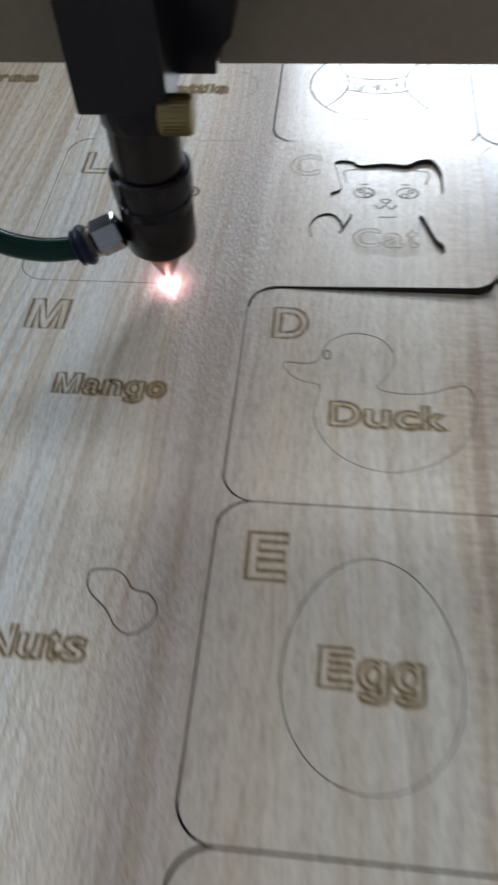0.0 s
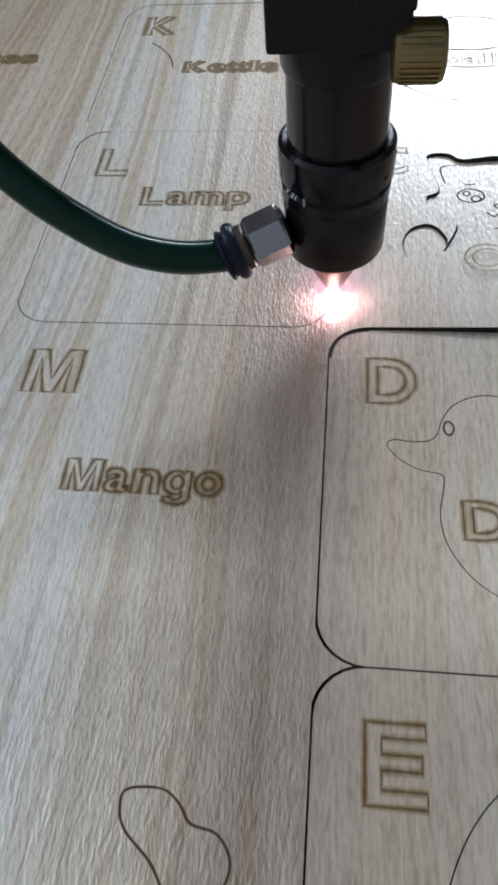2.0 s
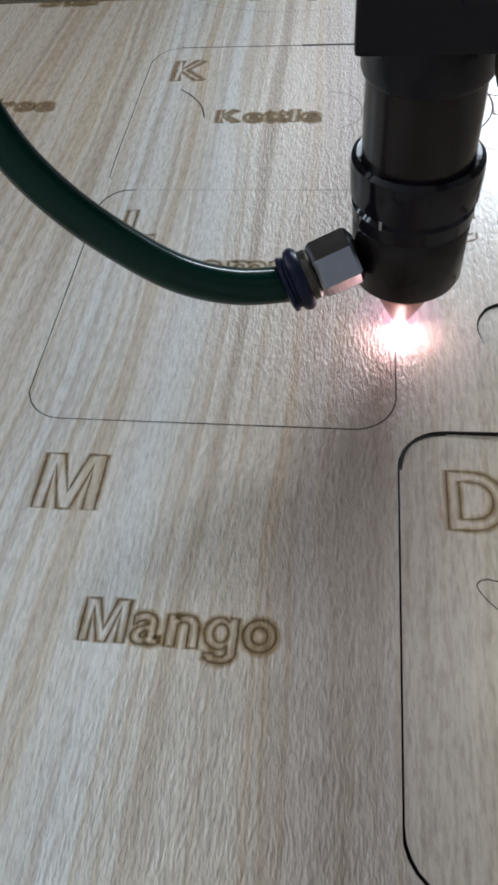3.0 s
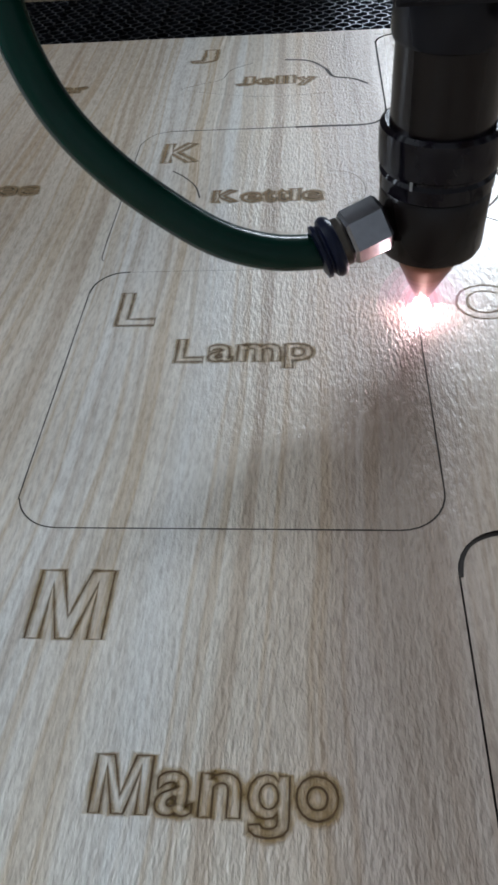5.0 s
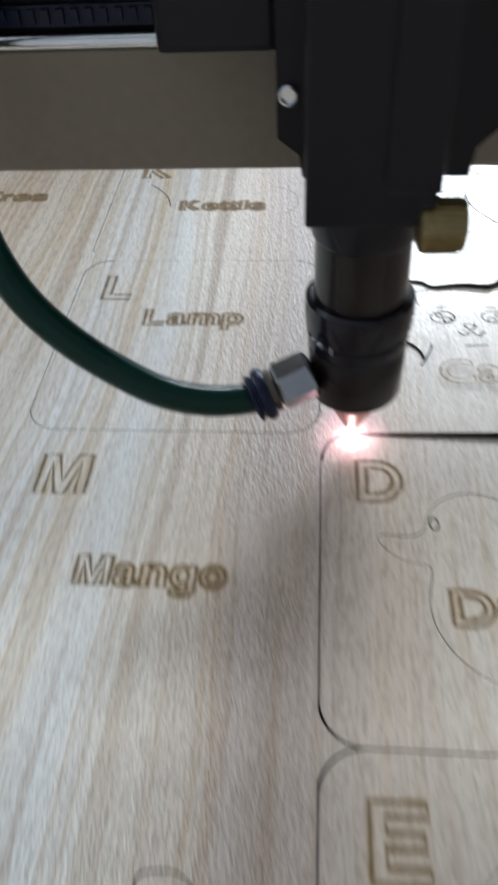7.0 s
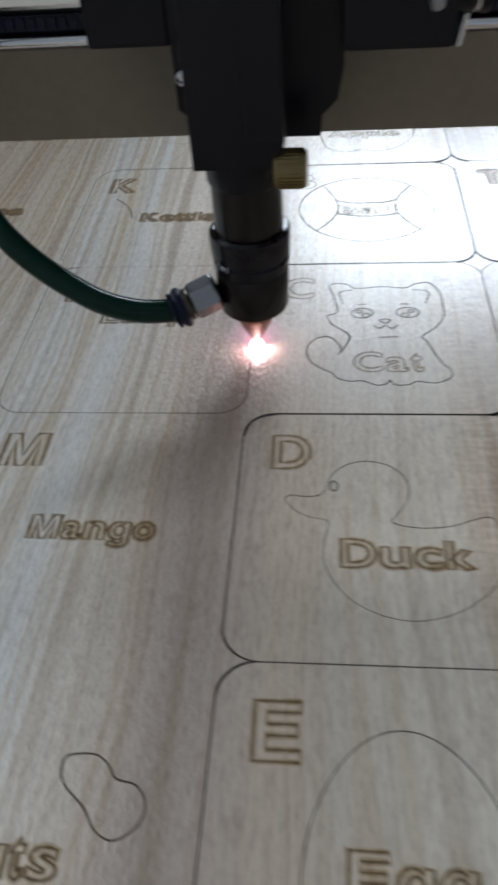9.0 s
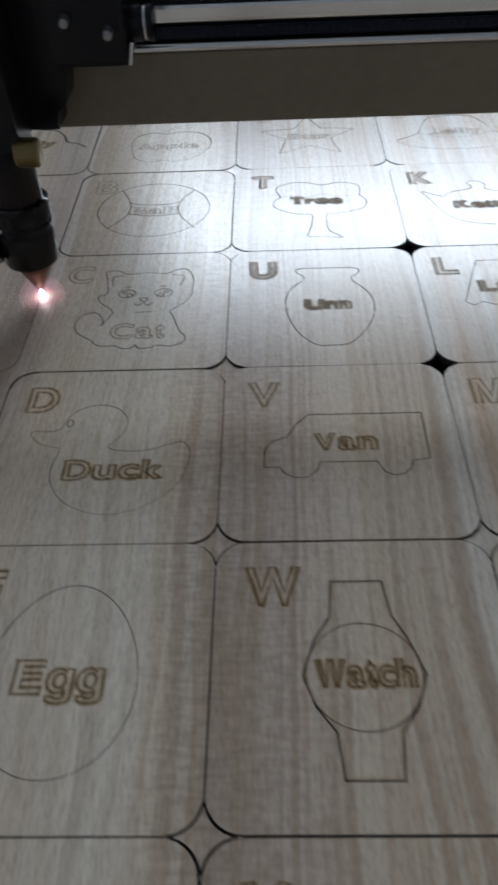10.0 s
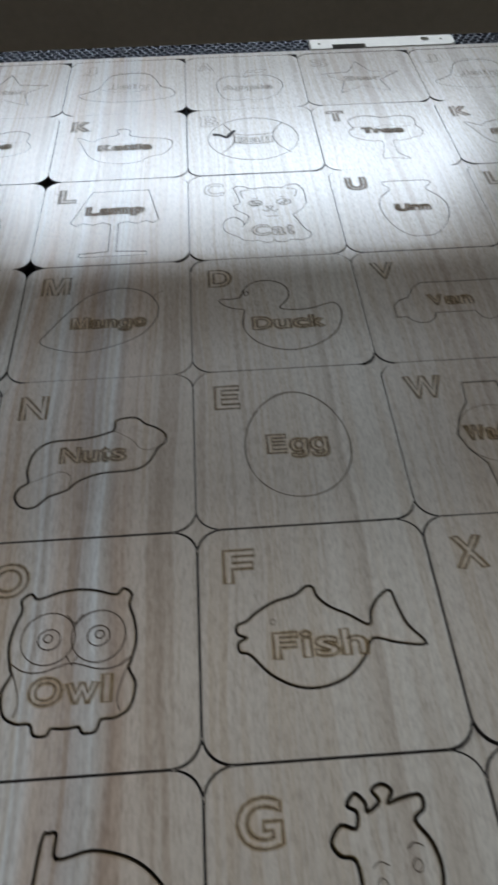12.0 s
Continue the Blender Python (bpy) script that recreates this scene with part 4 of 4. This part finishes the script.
# air fitting and hose
P0, P1 = Vector((-0.0080, -0.0058, 0.0282)), Vector((-0.0289, -0.0126, 0.0211))
axis = (P1 - P0).normalized()


def on_axis(d):
    return P0 + axis * d


fitting = part("hex_fitting", turned([(0.0036, 0), (0.0052, 0.0007), (0.0057, 0.0013), (0.0057, 0.0082), (0.0052, 0.0089), (0.0044, 0.0096)], 6, along(on_axis(0.0020), P1)), CHROME, head, "shiny nickel hexagon air fitting")
part("thread_ring", turned([(0.0046, 0), (0.0050, 0.0004), (0.0050, 0.0018), (0.0046, 0.0020)], 32, along(on_axis(0.0112), P1)), THREAD, fitting, "", True)
part("release_ring", turned([(0.0046, 0), (0.0058, 0.0003), (0.0063, 0.0010), (0.0064, 0.0018), (0.0060, 0.0026), (0.0052, 0.0030), (0.0052, 0.0034), (0.0056, 0.0037), (0.0056, 0.0044), (0.0044, 0.0048)], 40, along(on_axis(0.0128), P1)), NAVY, fitting, "dark blue push-in ring", True)


def hose_mesh(pts, r, seg=20, steps=8):
    line = []
    n = len(pts)
    for i in range(n - 1):
        p = [Vector(pts[min(max(i + k, 0), n - 1)]) for k in (-1, 0, 1, 2)]
        for s in range(steps):
            t = s / steps
            line.append(0.5 * (2 * p[1] + (p[2] - p[0]) * t + (2 * p[0] - 5 * p[1] + 4 * p[2] - p[3]) * t * t + (3 * p[1] - p[0] - 3 * p[2] + p[3]) * t ** 3))
    line.append(Vector(pts[-1]))
    bm, rings = bmesh.new(), []
    for i, c in enumerate(line):
        d = (line[min(i + 1, len(line) - 1)] - line[max(i - 1, 0)]).normalized()
        u = d.cross(Vector((0, 1, 0))).normalized()
        v = d.cross(u)
        rings.append([bm.verts.new(c + r * (u * math.cos(2 * math.pi * k / seg) + v * math.sin(2 * math.pi * k / seg))) for k in range(seg)])
    for a, b in zip(rings, rings[1:]):
        for k in range(seg):
            j = (k + 1) % seg
            bm.faces.new((a[k], a[j], b[j], b[k]))
    bm.faces.new(rings[0]), bm.faces.new(rings[-1][::-1])
    return bm


e = on_axis(0.0165)
hose = part("air_hose", hose_mesh([tuple(e), (-0.0324, -0.0141, 0.0252), (-0.0425, -0.0161, 0.0295), (-0.0524, -0.0159, 0.0361), (-0.0621, -0.0143, 0.0438), (-0.0702, -0.0113, 0.0521), (-0.0760, -0.0067, 0.0614), (-0.0795, -0.0008, 0.0712), (-0.081, 0.004, 0.085), (-0.078, 0.010, 0.110), (-0.066, 0.020, 0.140), (-0.036, 0.026, 0.155)], 0.0036), HOSE, head, "dark green glossy air hose", True)

# spark and plume of the beam; the outer glowing shells imitate lens bloom
flame = part("laser_spark", turned([(0.0002, 0.0068), (0.0006, 0.0060), (0.0010, 0.0045), (0.0016, 0.0030), (0.0021, 0.0014), (0.0018, 0.0001), (0.0004, -0.0002)], 20), SPARK)
tagged(flame, "white-hot pinkish spark under the laser nozzle", "spark")
for k, (rx, rz) in enumerate(((0.0016, 0.0030), (0.0023, 0.0036), (0.0031, 0.0043), (0.0040, 0.0051), (0.0050, 0.0060), (0.0064, 0.0072), (0.0080, 0.0086), (0.0100, 0.0104))):
    sh = bmesh.new()
    bmesh.ops.create_icosphere(sh, subdivisions=3, radius=1.0)
    bmesh.ops.transform(sh, matrix=Matrix.Translation((0, 0, 0.0018)) @ Matrix.Diagonal((rx, rx, rz, 1)), verts=sh.verts)
    part("plume_bloom", sh, PLUME if k < 5 else BLOOM, flame, "pink glow round the spark, lens bloom in the outer shells", True)


# ---- the room ----
def room_wall(name, *a):
    return tagged(part(name, box(*a), WALL_GREY), "plain grey painted workshop wall", "wall", kind="structure")


tagged(part("floor", box(-3.2, 4.2, -3.2, 4.2, -1.05, -0.95), CONCRETE), "grey workshop floor", "floor", kind="structure")
tagged(part("ceiling", box(-3.2, 4.2, -3.2, 3.5, 2.4, 2.5), PAINT), "pale workshop ceiling", "ceiling", kind="structure")
room_wall("wall_north_below", -3.2, 4.2, 3.3, 3.5, -0.95, 1.58)
room_wall("wall_north_above", -3.2, 4.2, 3.3, 3.5, 2.02, 2.4)
room_wall("wall_north_left", -3.2, -1.64, 3.3, 3.5, 1.58, 2.02)
room_wall("wall_north_right", 1.74, 4.2, 3.3, 3.5, 1.58, 2.02)
room_wall("wall_south", -3.2, 4.2, -3.2, -3.0, -0.95, 2.4)
room_wall("wall_east", 4.0, 4.2, -3.0, 3.3, -0.95, 2.4)
# west wall, left open only for the added fill lamp
room_wall("wall_west", -3.2, -3.0, -3.0, -0.1, -0.95, 2.4)
room_wall("wall_west_far", -3.2, -3.0, 2.1, 3.3, -0.95, 2.4)
room_wall("wall_west_below", -3.2, -3.0, -0.1, 2.1, -0.95, 0.5)
room_wall("wall_west_above", -3.2, -3.0, -0.1, 2.1, 2.1, 2.4)
window = new("window_1")
tagged(window, "high white-framed workshop window letting daylight in", "window", kind="structure")
for a in ((-1.64, 1.74, 3.35, 3.40, 1.99, 2.02), (-1.64, 1.74, 3.35, 3.40, 1.58, 1.61), (-1.64, -1.60, 3.35, 3.40, 1.61, 1.99), (1.70, 1.74, 3.35, 3.40, 1.61, 1.99)):
    part("window_frame", box(*a, bevel=0.004), PAINT, window)

# ---- what moves ----
HEAD = [(0.0, 53, 0), (0.5, 62, 0), (1.0, 70.5, 0), (1.5, 78.0, 2.0), (2.0, 80.3, 9.3), (2.5, 80.3, 18.8), (3.0, 80.3, 28), (4.8, 80.5, 60.5), (5.0, 80.5, 64), (5.5, 79.8, 73), (6.0, 75.5, 81.3), (6.2, 75, 82), (6.35, 76.5, 74),
        (6.5, 80, 52), (6.65, 86, 30), (6.8, 91, 5), (7.0, 87.7, -1.2), (7.2, 85, -0.5), (7.6, 80.5, 6), (8.8, 81.3, 27.5), (9.0, 81.5, 31.7), (9.5, 81.5, 41.5), (10.0, 80.3, 51), (10.5, 80, 62), (11.0, 80, 71), (11.5, 82.5, 81), (12.0, 88, 84.5)]


def motions():
    walk(head, [(t, pose(x * MM, y * MM, 0)) for t, x, y in HEAD])
    # the hose swings a little about its push-in ring
    sway = [(0.0, -2.5), (0.5, -3.0), (1.0, -3.2), (1.5, -2.0), (2.0, 0.0), (3.0, 0.0), (5.0, 0.4), (6.0, 0.0), (6.2, -1.0), (6.35, -3.0), (6.5, -4.0), (6.8, -2.5), (7.0, -1.2), (7.6, -0.5), (8.8, 0.2), (12.0, 0.2)]
    walk(hose, [(t, Matrix.Translation(e) @ Matrix.Rotation(radians(a), 4, "Y") @ Matrix.Translation(-e)) for t, a in sway])
    walk(gantry, [(t, pose(0, y * MM, 0)) for t, x, y in HEAD])
    rows = []
    for t, x, y in HEAD:
        off = 6.1 < t < 6.9
        sink = -0.0036 if t in (0.0, 0.5, 1.0, 6.0, 7.0, 7.2, 10.0) else -0.0022 if t in (1.5, 5.5) else 0
        rows.append((t, pose(x * MM, y * MM, 0.018 if off else sink)))
    walk(flame, rows)
    cx, cy = place_of(1, 2)
    up, down = pose(cx, cy, 0.0, 0, -1.75, 0), pose(cx, cy, 0)
    walk(moving_tile, [(0.0, up), (7.2, up), (8.0, down), (12.0, down)])
    for seg, (x, y) in FRESH:
        past = [(t, hx, hy) for t, hx, hy in HEAD if t <= 6.0]
        best = 0.1
        for (t0, x0, y0), (t1, x1, y1) in zip(past, past[1:]):
            for i in range(20):
                u = i / 20
                if (x0 + (x1 - x0) * u) + (y0 + (y1 - y0) * u) <= x + y + 0.5 and y0 + (y1 - y0) * u <= y + 0.5:
                    best = t0 + (t1 - t0) * u
        best = max(best, 0.1)
        low, high = pose(0, 0, -0.0006), pose(0, 0, 0.00005)
        walk(seg, [(0.0, low), (best, low), (best + 0.07, high), (12.0, high)])


motions()
